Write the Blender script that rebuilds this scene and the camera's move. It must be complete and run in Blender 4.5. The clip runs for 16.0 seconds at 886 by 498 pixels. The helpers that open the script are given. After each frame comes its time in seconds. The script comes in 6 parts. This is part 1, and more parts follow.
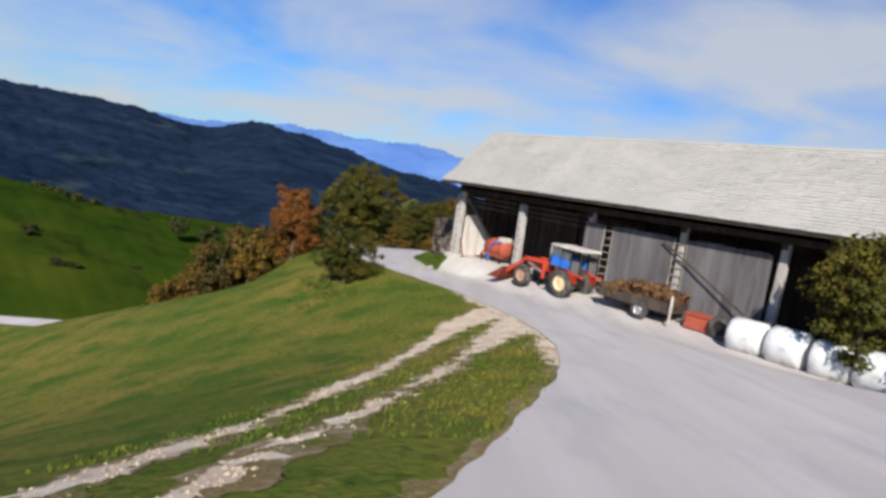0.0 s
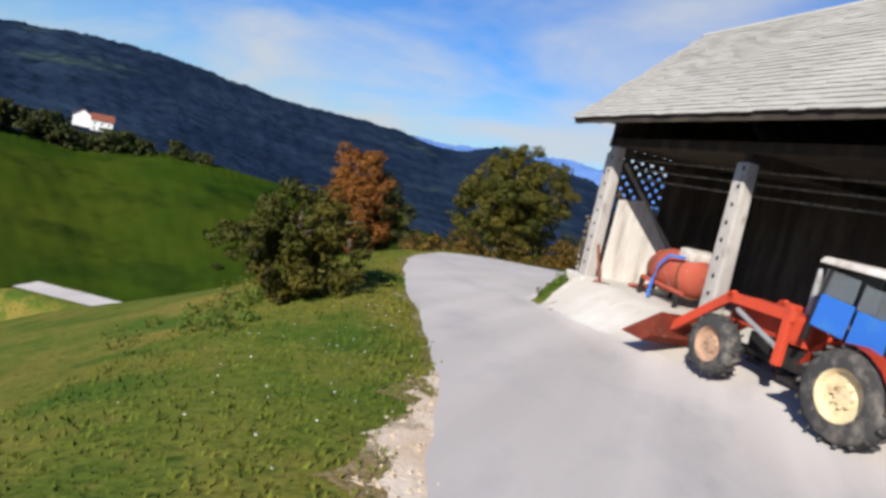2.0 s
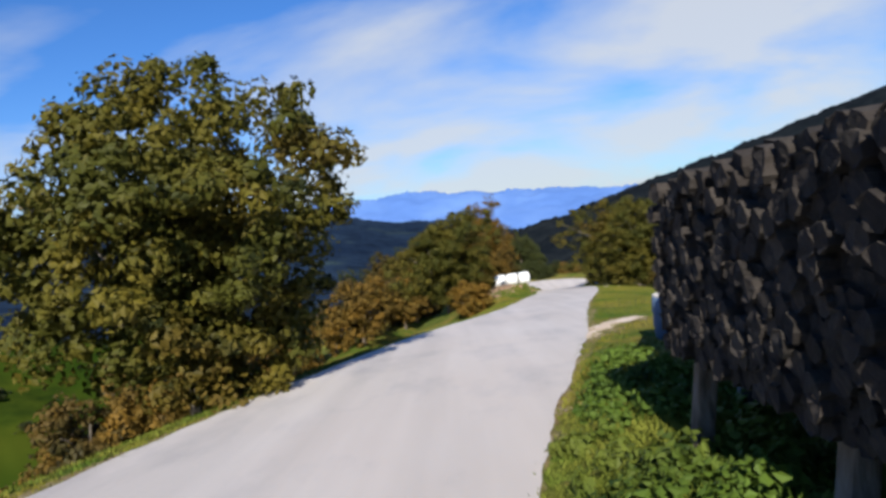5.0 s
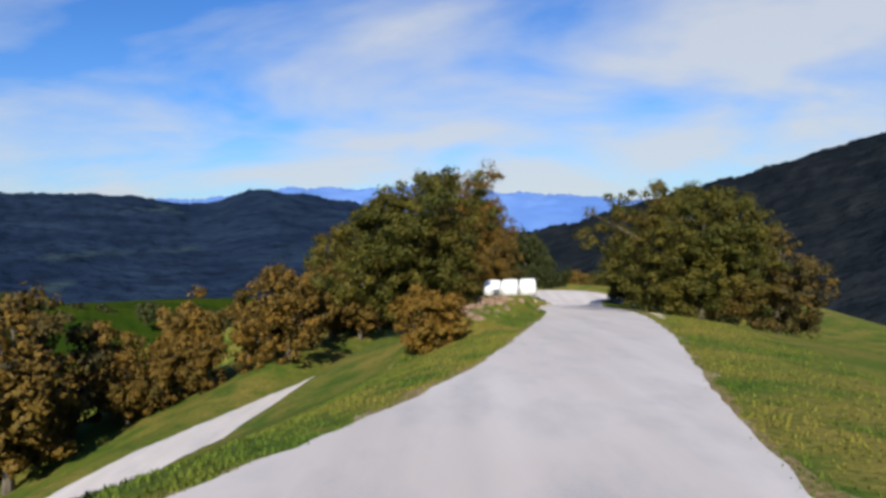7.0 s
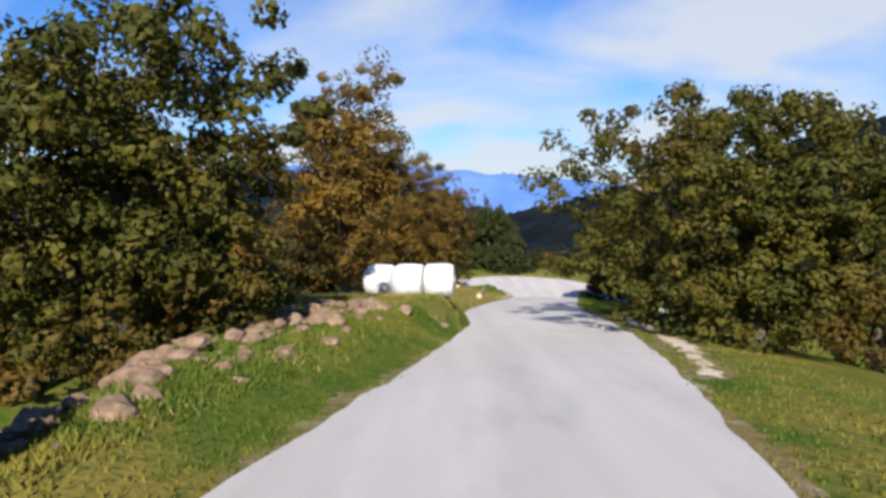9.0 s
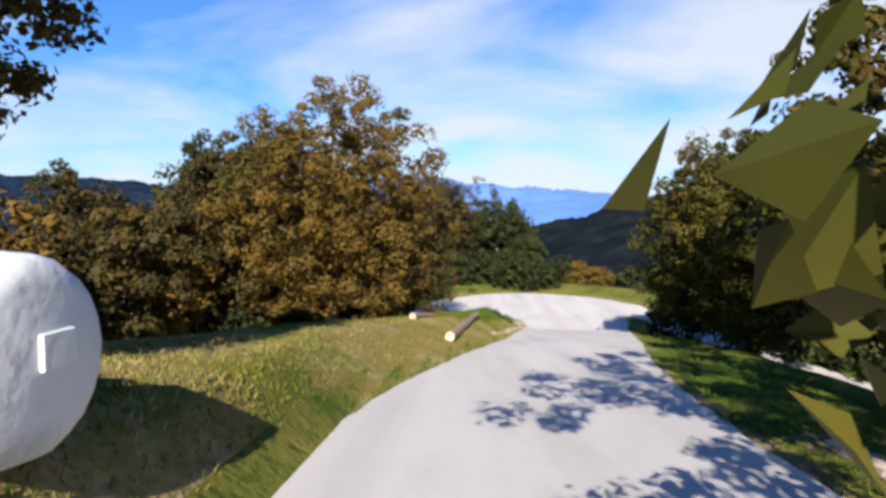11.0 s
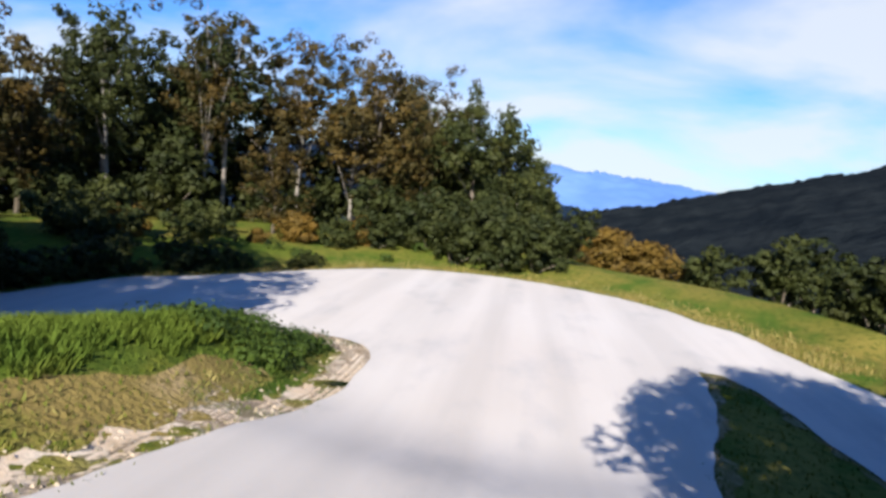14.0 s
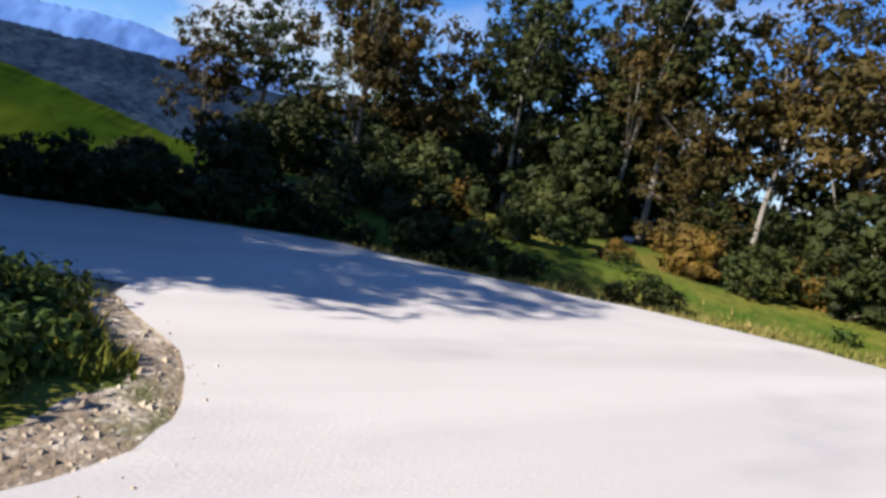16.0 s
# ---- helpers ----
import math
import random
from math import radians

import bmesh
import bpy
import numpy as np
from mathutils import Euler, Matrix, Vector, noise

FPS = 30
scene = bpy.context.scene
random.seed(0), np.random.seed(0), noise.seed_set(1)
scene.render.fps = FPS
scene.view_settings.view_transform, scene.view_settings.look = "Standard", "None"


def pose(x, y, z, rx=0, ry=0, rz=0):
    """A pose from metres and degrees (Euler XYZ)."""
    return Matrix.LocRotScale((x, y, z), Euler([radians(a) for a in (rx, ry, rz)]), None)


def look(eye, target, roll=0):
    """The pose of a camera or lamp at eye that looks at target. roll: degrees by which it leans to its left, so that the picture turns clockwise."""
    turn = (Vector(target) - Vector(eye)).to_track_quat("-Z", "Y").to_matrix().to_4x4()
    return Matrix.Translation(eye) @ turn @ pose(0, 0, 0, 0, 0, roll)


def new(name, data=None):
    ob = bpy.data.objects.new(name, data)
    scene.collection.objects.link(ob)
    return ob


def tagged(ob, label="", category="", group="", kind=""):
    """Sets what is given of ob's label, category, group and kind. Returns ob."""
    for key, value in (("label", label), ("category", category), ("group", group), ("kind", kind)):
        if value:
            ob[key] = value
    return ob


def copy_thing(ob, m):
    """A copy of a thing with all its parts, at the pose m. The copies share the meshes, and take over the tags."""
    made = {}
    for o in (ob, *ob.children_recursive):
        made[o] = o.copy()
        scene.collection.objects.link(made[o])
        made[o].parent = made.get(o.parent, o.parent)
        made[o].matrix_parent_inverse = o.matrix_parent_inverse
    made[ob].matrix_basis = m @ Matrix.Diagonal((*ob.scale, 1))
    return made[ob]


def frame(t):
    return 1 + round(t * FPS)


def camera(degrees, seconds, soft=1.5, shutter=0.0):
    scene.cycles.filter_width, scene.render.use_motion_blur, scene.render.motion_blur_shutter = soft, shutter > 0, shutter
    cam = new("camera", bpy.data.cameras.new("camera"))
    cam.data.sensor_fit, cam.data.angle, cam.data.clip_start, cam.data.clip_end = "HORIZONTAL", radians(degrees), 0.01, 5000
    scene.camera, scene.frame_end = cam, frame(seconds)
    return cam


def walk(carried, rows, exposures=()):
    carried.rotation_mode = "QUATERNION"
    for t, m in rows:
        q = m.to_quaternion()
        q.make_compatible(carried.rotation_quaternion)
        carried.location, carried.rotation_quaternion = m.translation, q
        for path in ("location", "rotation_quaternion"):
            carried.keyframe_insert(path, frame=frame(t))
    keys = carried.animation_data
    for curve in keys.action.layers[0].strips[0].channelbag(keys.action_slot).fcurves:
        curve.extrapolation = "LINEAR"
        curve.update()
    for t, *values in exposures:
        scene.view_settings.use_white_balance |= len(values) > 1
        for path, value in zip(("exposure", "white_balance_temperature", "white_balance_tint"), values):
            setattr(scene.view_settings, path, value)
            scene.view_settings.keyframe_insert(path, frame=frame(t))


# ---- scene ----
cam = camera(70.2, 16.0, soft=3.3)
PATH = [
    (0.0, (-0.371, -0.151, 1.865), (-0.263, 9.796, 0.842), 8.67),
    (0.5, (0.913, 4.010, 1.385), (0.639, 13.913, 0.027), 8.34),
    (1.0, (2.027, 8.484, 0.919), (1.037, 18.282, -0.819), 8.60),
    (1.5, (2.683, 12.472, 0.568), (0.477, 22.124, -0.835), 11.09),
    (2.0, (2.763, 16.893, 0.153), (-0.697, 26.193, -1.089), 12.47),
    (2.5, (2.424, 20.821, -0.094), (-1.615, 29.912, -1.120), 11.09),
    (3.0, (1.448, 25.392, -0.384), (-2.955, 34.330, -1.242), 7.06),
    (3.5, (0.453, 29.048, -0.596), (-3.543, 38.169, -1.511), 2.29),
    (4.0, (-0.615, 33.233, -0.833), (-3.782, 42.685, -1.632), -3.35),
    (4.5, (-1.501, 37.147, -1.182), (-3.215, 46.975, -1.877), -5.96),
    (5.0, (-1.923, 41.531, -1.514), (-2.013, 51.523, -1.920), -7.11),
    (7.5, (1.185, 63.904, -3.431), (1.076, 73.890, -3.949), 0.41),
    (8.0, (2.464, 68.197, -3.828), (2.554, 78.157, -4.716), 1.97),
    (8.5, (3.383, 72.224, -4.141), (3.426, 82.189, -4.981), 1.15),
    (9.0, (4.365, 76.546, -4.561), (4.441, 86.516, -5.340), -0.15),
    (11.5, (8.043, 98.875, -7.023), (7.662, 108.852, -7.574), 0.37),
    (12.0, (9.278, 103.271, -7.555), (9.000, 113.252, -8.120), 1.83),
    (12.5, (10.263, 107.079, -8.030), (9.786, 117.031, -8.886), 1.65),
    (13.0, (11.198, 111.332, -8.439), (10.397, 121.269, -9.230), 3.53),
    (13.5, (11.970, 114.887, -8.807), (11.024, 124.820, -9.473), 3.56),
    (14.0, (12.837, 118.394, -9.356), (11.617, 128.269, -10.348), 5.08),
    (14.5, (13.352, 121.172, -9.758), (11.553, 130.953, -10.805), 6.15),
    (15.0, (14.060, 124.331, -10.403), (11.337, 133.875, -11.635), 7.79),
    (15.5, (13.736, 126.750, -10.508), (8.567, 135.159, -12.114), 9.13),
    (16.0, (13.041, 129.068, -10.898), (4.830, 134.662, -12.039), 12.01),
]

# ---- light ----
EXPOSURES = [(0.0, 0.50), (2.0, 0.60), (3.5, 0.50), (5.0, 0.74), (7.5, 0.66), (9.0, 0.86), (11.5, 1.06), (13.0, 1.10), (14.5, 1.04), (15.5, 0.96), (16.0, 1.02)]
walk(cam, [(t, look(eye, target, roll)) for t, eye, target, roll in PATH], EXPOSURES)
SUN_EL, SUN_AZ = 32.0, 184.0
world = bpy.data.worlds.new("sky")
scene.world = world
world.use_nodes = True
wn, wl = world.node_tree.nodes, world.node_tree.links
wn.clear()
sky = wn.new("ShaderNodeTexSky")
sky.sky_type, sky.sun_disc = "NISHITA", False
sky.sun_elevation, sky.sun_rotation = radians(SUN_EL), radians(SUN_AZ)
sky.air_density, sky.dust_density, sky.ozone_density = 1.0, 0.4, 2.0
geo = wn.new("ShaderNodeTexCoord")
sep = wn.new("ShaderNodeSeparateXYZ")
wl.new(geo.outputs["Generated"], sep.inputs[0])


def wmath(op, a, b=None, clamp=False):
    n = wn.new("ShaderNodeMath")
    n.operation, n.use_clamp = op, clamp
    for i, v in enumerate((a, b)):
        if v is None:
            continue
        if isinstance(v, (int, float)):
            n.inputs[i].default_value = v
        else:
            wl.new(v, n.inputs[i])
    return n.outputs[0]


# thin cloud sheet: the view direction met with a level plane
up = wmath("ADD", wmath("MAXIMUM", sep.outputs["Z"], 0.0), 0.30)
flat = wn.new("ShaderNodeCombineXYZ")
wl.new(wmath("DIVIDE", sep.outputs["X"], up), flat.inputs[0])
wl.new(wmath("DIVIDE", sep.outputs["Y"], up), flat.inputs[1])
cmap = wn.new("ShaderNodeMapping")
cmap.inputs["Location"].default_value = (1.3, 0.35, 0)
cmap.inputs["Rotation"].default_value = (0, 0, radians(24))
cmap.inputs["Scale"].default_value = (0.9, 1.3, 1)
wl.new(flat.outputs[0], cmap.inputs[0])
cn = wn.new("ShaderNodeTexNoise")
cn.inputs["Scale"].default_value, cn.inputs["Detail"].default_value = 1.25, 6.0
cn.inputs["Roughness"].default_value, cn.inputs["Distortion"].default_value = 0.5, 0.3
wl.new(cmap.outputs[0], cn.inputs["Vector"])
ramp = wn.new("ShaderNodeValToRGB")
ramp.color_ramp.elements[0].position, ramp.color_ramp.elements[1].position = 0.43, 0.66
# more cloud over the valley ahead
ahead = wn.new("ShaderNodeVectorMath")
ahead.operation = "DOT_PRODUCT"
ahead.inputs[1].default_value = (0.17, 0.96, 0.20)
wl.new(geo.outputs["Generated"], ahead.inputs[0])
bank = wmath("MULTIPLY", wmath("POWER", wmath("MAXIMUM", ahead.outputs["Value"], 0.0), 14.0), 0.14)
wl.new(wmath("SUBTRACT", wmath("ADD", wmath("ADD", cn.outputs["Fac"], 0.06), bank), wmath("MULTIPLY", sep.outputs["Z"], 0.42)), ramp.inputs[0])
low = wmath("SUBTRACT", 1.0, wmath("MULTIPLY", sep.outputs["Z"], 2.2), True)
cover = wmath("MULTIPLY", ramp.outputs["Color"], 0.85, True)
cover = wmath("MAXIMUM", cover, wmath("MULTIPLY", wmath("POWER", low, 5.0), 0.55), True)
mix = wn.new("ShaderNodeMix")
mix.data_type = "RGBA"
wl.new(cover, mix.inputs["Factor"])
hue = wn.new("ShaderNodeHueSaturation")
hue.inputs["Saturation"].default_value, hue.inputs["Value"].default_value = 1.1, 1.0
wl.new(sky.outputs[0], hue.inputs["Color"])
tint = wn.new("ShaderNodeMix")
tint.data_type, tint.blend_type = "RGBA", "MULTIPLY"
tint.inputs["Factor"].default_value = 1.0
tint.inputs["B"].default_value = (0.75, 1.32, 2.12, 1)
wl.new(hue.outputs[0], tint.inputs["A"])
wl.new(tint.outputs["Result"], mix.inputs["A"])
mix.inputs["B"].default_value = (9.6, 10.1, 10.7, 1)
bg = wn.new("ShaderNodeBackground")
bg.inputs["Strength"].default_value = 0.043
wl.new(mix.outputs["Result"], bg.inputs["Color"])
wl.new(bg.outputs[0], wn.new("ShaderNodeOutputWorld").inputs[0])

sun = new("sun", bpy.data.lights.new("sun", "SUN"))
sun.data.energy, sun.data.angle, sun.data.color = 5.0, radians(0.55), (1.0, 0.95, 0.86)
s_az = radians(SUN_AZ)
s_dir = Vector((math.sin(s_az) * math.cos(radians(SUN_EL)), math.cos(s_az) * math.cos(radians(SUN_EL)), math.sin(radians(SUN_EL))))
sun.matrix_world = look(tuple(s_dir * 200), (0, 0, 0))


# ---- materials ----
def material(name, base, rough=0.85, metal=0.0, spots=(), bump=0.0, bump_scale=30.0, coords="Object", stretch=(1, 1, 1), per_piece=0.0, shine=0.3):
    """A node material: a base colour, noise layers (colour, scale, low, high, detail), and relief."""
    m = bpy.data.materials.new(name)
    m.use_nodes = True
    n, l = m.node_tree.nodes, m.node_tree.links
    b = n["Principled BSDF"]
    b.inputs["Roughness"].default_value, b.inputs["Metallic"].default_value = rough, metal
    b.inputs["Specular IOR Level"].default_value = shine
    tc = n.new("ShaderNodeTexCoord")
    mp = n.new("ShaderNodeMapping")
    mp.inputs["Scale"].default_value = stretch
    l.new(tc.outputs[coords], mp.inputs[0])
    rgb = n.new("ShaderNodeRGB")
    rgb.outputs[0].default_value = (*base, 1)
    col = rgb.outputs[0]
    for colour, scale, lo, hi, detail in spots:
        t = n.new("ShaderNodeTexNoise")
        t.inputs["Scale"].default_value, t.inputs["Detail"].default_value = scale, detail
        t.inputs["Roughness"].default_value = 0.6
        l.new(mp.outputs[0], t.inputs["Vector"])
        r = n.new("ShaderNodeMapRange")
        r.inputs["From Min"].default_value, r.inputs["From Max"].default_value = lo, hi
        l.new(t.outputs["Fac"], r.inputs["Value"])
        x = n.new("ShaderNodeMix")
        x.data_type = "RGBA"
        l.new(r.outputs[0], x.inputs["Factor"])
        l.new(col, x.inputs["A"])
        x.inputs["B"].default_value = (*colour, 1)
        col = x.outputs["Result"]
    if per_piece:
        o = n.new("ShaderNodeObjectInfo")
        g = n.new("ShaderNodeNewGeometry")
        add = n.new("ShaderNodeMath")
        add.operation = "ADD"
        l.new(o.outputs["Random"], add.inputs[0])
        l.new(g.outputs["Random Per Island"], add.inputs[1])
        r = n.new("ShaderNodeMapRange")
        r.inputs["From Max"].default_value = 2.0
        r.inputs["To Min"].default_value, r.inputs["To Max"].default_value = 1 - per_piece, 1 + per_piece
        l.new(add.outputs[0], r.inputs["Value"])
        h = n.new("ShaderNodeHueSaturation")
        l.new(r.outputs[0], h.inputs["Value"])
        l.new(col, h.inputs["Color"])
        col = h.outputs["Color"]
    l.new(col, b.inputs["Base Color"])
    if bump:
        t = n.new("ShaderNodeTexNoise")
        t.inputs["Scale"].default_value, t.inputs["Detail"].default_value = bump_scale, 4.0
        l.new(mp.outputs[0], t.inputs["Vector"])
        u = n.new("ShaderNodeBump")
        u.inputs["Strength"].default_value, u.inputs["Distance"].default_value = 1.0, bump
        l.new(t.outputs["Fac"], u.inputs["Height"])
        l.new(u.outputs[0], b.inputs["Normal"])
    return m


def leaf_material(name, base, second, third, dark):
    """Leaves: colour by leaf and by clump, a little light through them."""
    m = material(name, base, 0.6, 0, [(second, 0.55, 0.42, 0.62, 2.0), (third, 0.23, 0.52, 0.68, 1.0), (dark, 1.3, 0.58, 0.72, 1.0)], per_piece=0.2)
    n, l = m.node_tree.nodes, m.node_tree.links
    b = n["Principled BSDF"]
    b.inputs["Specular IOR Level"].default_value = 0.12
    tr = n.new("ShaderNodeBsdfTranslucent")
    l.new(b.inputs["Base Color"].links[0].from_socket, tr.inputs["Color"])
    mx = n.new("ShaderNodeMixShader")
    mx.inputs[0].default_value = 0.14
    l.new(b.outputs[0], mx.inputs[1])
    l.new(tr.outputs[0], mx.inputs[2])
    l.new(mx.outputs[0], n["Material Output"].inputs["Surface"])
    return m


ASPHALT = material("asphalt", (0.48, 0.42, 0.375), 0.9, 0, [((0.52, 0.475, 0.44), 0.30, 0.35, 0.7, 4), ((0.36, 0.33, 0.32), 0.8, 0.52, 0.75, 5), ((0.45, 0.43, 0.42), 60, 0.4, 0.8, 2)], 0.004, 90, stretch=(1, 0.4, 1))
GRAVEL = material("gravel", (0.54, 0.40, 0.28), 0.95, 0, [((0.64, 0.53, 0.42), 1.2, 0.42, 0.62, 6), ((0.20, 0.15, 0.075), 2.2, 0.54, 0.70, 6), ((0.46, 0.39, 0.30), 22, 0.5, 0.7, 3)], 0.012, 25)
GRASS = material("grass", (0.085, 0.108, 0.015), 0.95, 0, [((0.175, 0.138, 0.032), 0.13, 0.38, 0.60, 5), ((0.052, 0.090, 0.012), 0.55, 0.46, 0.64, 6), ((0.18, 0.14, 0.036), 1.6, 0.58, 0.76, 6), ((0.038, 0.062, 0.009), 6.0, 0.5, 0.70, 5)], 0.035, 9, shine=0.05)
CONCRETE = material("yard_concrete", (0.46, 0.42, 0.37), 0.9, 0, [((0.58, 0.55, 0.50), 0.5, 0.4, 0.65, 5), ((0.42, 0.36, 0.30), 1.6, 0.58, 0.75, 6)], 0.006, 30)
# woods colour with a blue haze tint mixed into it
TREES_HAZED = material("hazed_far_woods", (0.010, 0.019, 0.038), 1.0, 0, [((0.021, 0.037, 0.062), 0.006, 0.4, 0.7, 5), ((0.040, 0.062, 0.060), 0.004, 0.60, 0.70, 4), ((0.007, 0.012, 0.022), 0.03, 0.5, 0.7, 4)], 9.0, 0.05, shine=0.0)
# slight blue cast in the colour stands for haze on the hill
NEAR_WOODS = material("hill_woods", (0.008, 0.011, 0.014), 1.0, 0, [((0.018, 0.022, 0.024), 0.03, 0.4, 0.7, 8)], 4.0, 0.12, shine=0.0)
# distance haze is painted in as a blue base colour
HAZE_BLUE = material("far_range", (0.085, 0.17, 0.40), 1.0, 0, [((0.13, 0.23, 0.46), 0.002, 0.4, 0.7, 6)], shine=0.0)
PASTURE = material("far_pasture", (0.024, 0.046, 0.005), 1.0, 0, [((0.05, 0.064, 0.007), 0.012, 0.4, 0.65, 6), ((0.010, 0.022, 0.004), 0.03, 0.5, 0.7, 5)], shine=0.0)
BARK = material("bark", (0.12, 0.095, 0.07), 0.95, 0, [((0.25, 0.22, 0.18), 4, 0.45, 0.7, 6), ((0.05, 0.04, 0.03), 9, 0.5, 0.7, 5)], 0.03, 18, stretch=(1, 1, 0.25))
PALE_BARK = material("pale_bark", (0.24, 0.215, 0.185), 0.9, 0, [((0.10, 0.08, 0.065), 3, 0.5, 0.68, 6)], 0.02, 20, stretch=(1, 1, 0.5))
DRY_MEADOW = material("dry_meadow", (0.21, 0.155, 0.05), 0.95, 0, [((0.36, 0.26, 0.14), 0.45, 0.50, 0.64, 6), ((0.13, 0.14, 0.02), 0.35, 0.48, 0.62, 5), ((0.16, 0.12, 0.04), 5.0, 0.5, 0.7, 4)], 0.05, 12, shine=0.05)
VERGE = material("dry_verge", (0.17, 0.125, 0.055), 0.95, 0, [((0.32, 0.26, 0.18), 1.6, 0.5, 0.66, 6), ((0.10, 0.105, 0.02), 0.9, 0.48, 0.64, 5), ((0.26, 0.19, 0.10), 9.0, 0.5, 0.7, 4)], 0.03, 20, shine=0.05)
LOG_BARK = material("log_bark", (0.24, 0.16, 0.10), 0.95, 0, [((0.36, 0.27, 0.19), 3, 0.45, 0.66, 6), ((0.07, 0.05, 0.035), 7, 0.52, 0.68, 5)], 0.03, 22, stretch=(1, 1, 1))
RUBBLE = material("brown_rubble", (0.21, 0.155, 0.105), 0.95, 0, [((0.42, 0.34, 0.26), 3.0, 0.5, 0.62, 6), ((0.09, 0.085, 0.03), 1.6, 0.5, 0.64, 5), ((0.46, 0.40, 0.33), 14, 0.55, 0.7, 3)], 0.03, 18)
an, al = ASPHALT.node_tree.nodes, ASPHALT.node_tree.links
ab = an["Principled BSDF"]
streak_map, streak = an.new("ShaderNodeMapping"), an.new("ShaderNodeTexNoise")
streak_map.inputs["Scale"].default_value = (1.0, 0.05, 0.3)
streak.inputs["Scale"].default_value, streak.inputs["Detail"].default_value = 1.3, 3.0
streak_co = an.new("ShaderNodeTexCoord")
al.new(streak_co.outputs["Object"], streak_map.inputs[0])
al.new(streak_map.outputs[0], streak.inputs["Vector"])
streak_range, streak_mix = an.new("ShaderNodeMapRange"), an.new("ShaderNodeHueSaturation")
streak_range.inputs["From Min"].default_value, streak_range.inputs["From Max"].default_value = 0.35, 0.65
streak_range.inputs["To Min"].default_value, streak_range.inputs["To Max"].default_value = 0.92, 1.06
al.new(streak.outputs["Fac"], streak_range.inputs["Value"])
al.new(streak_range.outputs[0], streak_mix.inputs["Value"])
al.new(ab.inputs["Base Color"].links[0].from_socket, streak_mix.inputs["Color"])
al.new(streak_mix.outputs["Color"], ab.inputs["Base Color"])
LEAF_OLIVE = leaf_material("olive_leaves", (0.048, 0.050, 0.008), (0.092, 0.076, 0.011), (0.076, 0.050, 0.009), (0.015, 0.019, 0.005))
LEAF_GOLD = leaf_material("golden_leaves", (0.12, 0.07, 0.011), (0.17, 0.09, 0.012), (0.075, 0.062, 0.010), (0.05, 0.035, 0.008))
# near-black leaf tone; the wood's inner shade is put into the colour
LEAF_IN_SHADE = leaf_material("leaves_in_shade", (0.022, 0.028, 0.008), (0.042, 0.048, 0.012), (0.034, 0.034, 0.009), (0.010, 0.014, 0.005))
LEAF_BROWN = leaf_material("autumn_leaves", (0.100, 0.064, 0.013), (0.15, 0.084, 0.013), (0.056, 0.052, 0.011), (0.028, 0.022, 0.008))
LEAF_GREEN = leaf_material("green_leaves", (0.06, 0.10, 0.014), (0.09, 0.14, 0.02), (0.11, 0.12, 0.02), (0.02, 0.04, 0.008))
# green leaves scaled down in colour to look shaded
LEAF_SHADY = leaf_material("shaded_green_leaves", (0.028, 0.050, 0.009), (0.055, 0.085, 0.013), (0.04, 0.05, 0.01), (0.010, 0.018, 0.005))
LEAF_ORANGE = leaf_material("orange_leaves", (0.15, 0.058, 0.013), (0.20, 0.076, 0.014), (0.085, 0.045, 0.012), (0.07, 0.03, 0.01))
# these two leaf colours are darkened towards the shade inside the wood
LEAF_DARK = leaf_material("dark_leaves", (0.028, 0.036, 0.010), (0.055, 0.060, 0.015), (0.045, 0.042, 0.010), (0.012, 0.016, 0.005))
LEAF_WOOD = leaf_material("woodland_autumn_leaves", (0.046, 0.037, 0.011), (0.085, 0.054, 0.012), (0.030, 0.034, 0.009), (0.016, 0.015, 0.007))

SHINGLE = material("grey_shingle", (0.375, 0.355, 0.32), 0.9, 0, [((0.43, 0.405, 0.365), 0.5, 0.4, 0.65, 5), ((0.30, 0.285, 0.26), 1.7, 0.58, 0.78, 6)], 0.01, 40, per_piece=0.08)
OLD_WOOD = material("old_wood", (0.20, 0.175, 0.15), 0.9, 0, [((0.32, 0.29, 0.26), 2.5, 0.42, 0.68, 6), ((0.09, 0.075, 0.06), 7, 0.52, 0.7, 5)], 0.01, 24, stretch=(1, 1, 0.15), per_piece=0.25)
GREY_BOARD = material("grey_board", (0.095, 0.088, 0.09), 0.9, 0, [((0.15, 0.14, 0.138), 1.6, 0.42, 0.68, 6), ((0.05, 0.045, 0.043), 3.5, 0.55, 0.72, 6)], 0.01, 24, stretch=(1, 1, 0.12), per_piece=0.22)
# near-black tone; also carries the shade under the barn's roof
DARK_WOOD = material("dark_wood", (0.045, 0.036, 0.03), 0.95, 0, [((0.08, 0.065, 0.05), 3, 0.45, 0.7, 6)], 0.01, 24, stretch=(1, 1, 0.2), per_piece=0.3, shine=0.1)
POST_STONE = material("weathered_post", (0.34, 0.305, 0.28), 0.95, 0, [((0.45, 0.42, 0.39), 1.8, 0.4, 0.66, 6), ((0.20, 0.17, 0.14), 5, 0.56, 0.74, 6)], 0.02, 22, stretch=(1, 1, 0.4))
WHITE_SHEET = material("white_sheet", (0.58, 0.54, 0.50), 0.8, 0, [((0.36, 0.31, 0.27), 2.4, 0.48, 0.62, 6), ((0.52, 0.47, 0.42), 6, 0.45, 0.7, 4)], 0.01, 8, stretch=(1, 1, 0.18))
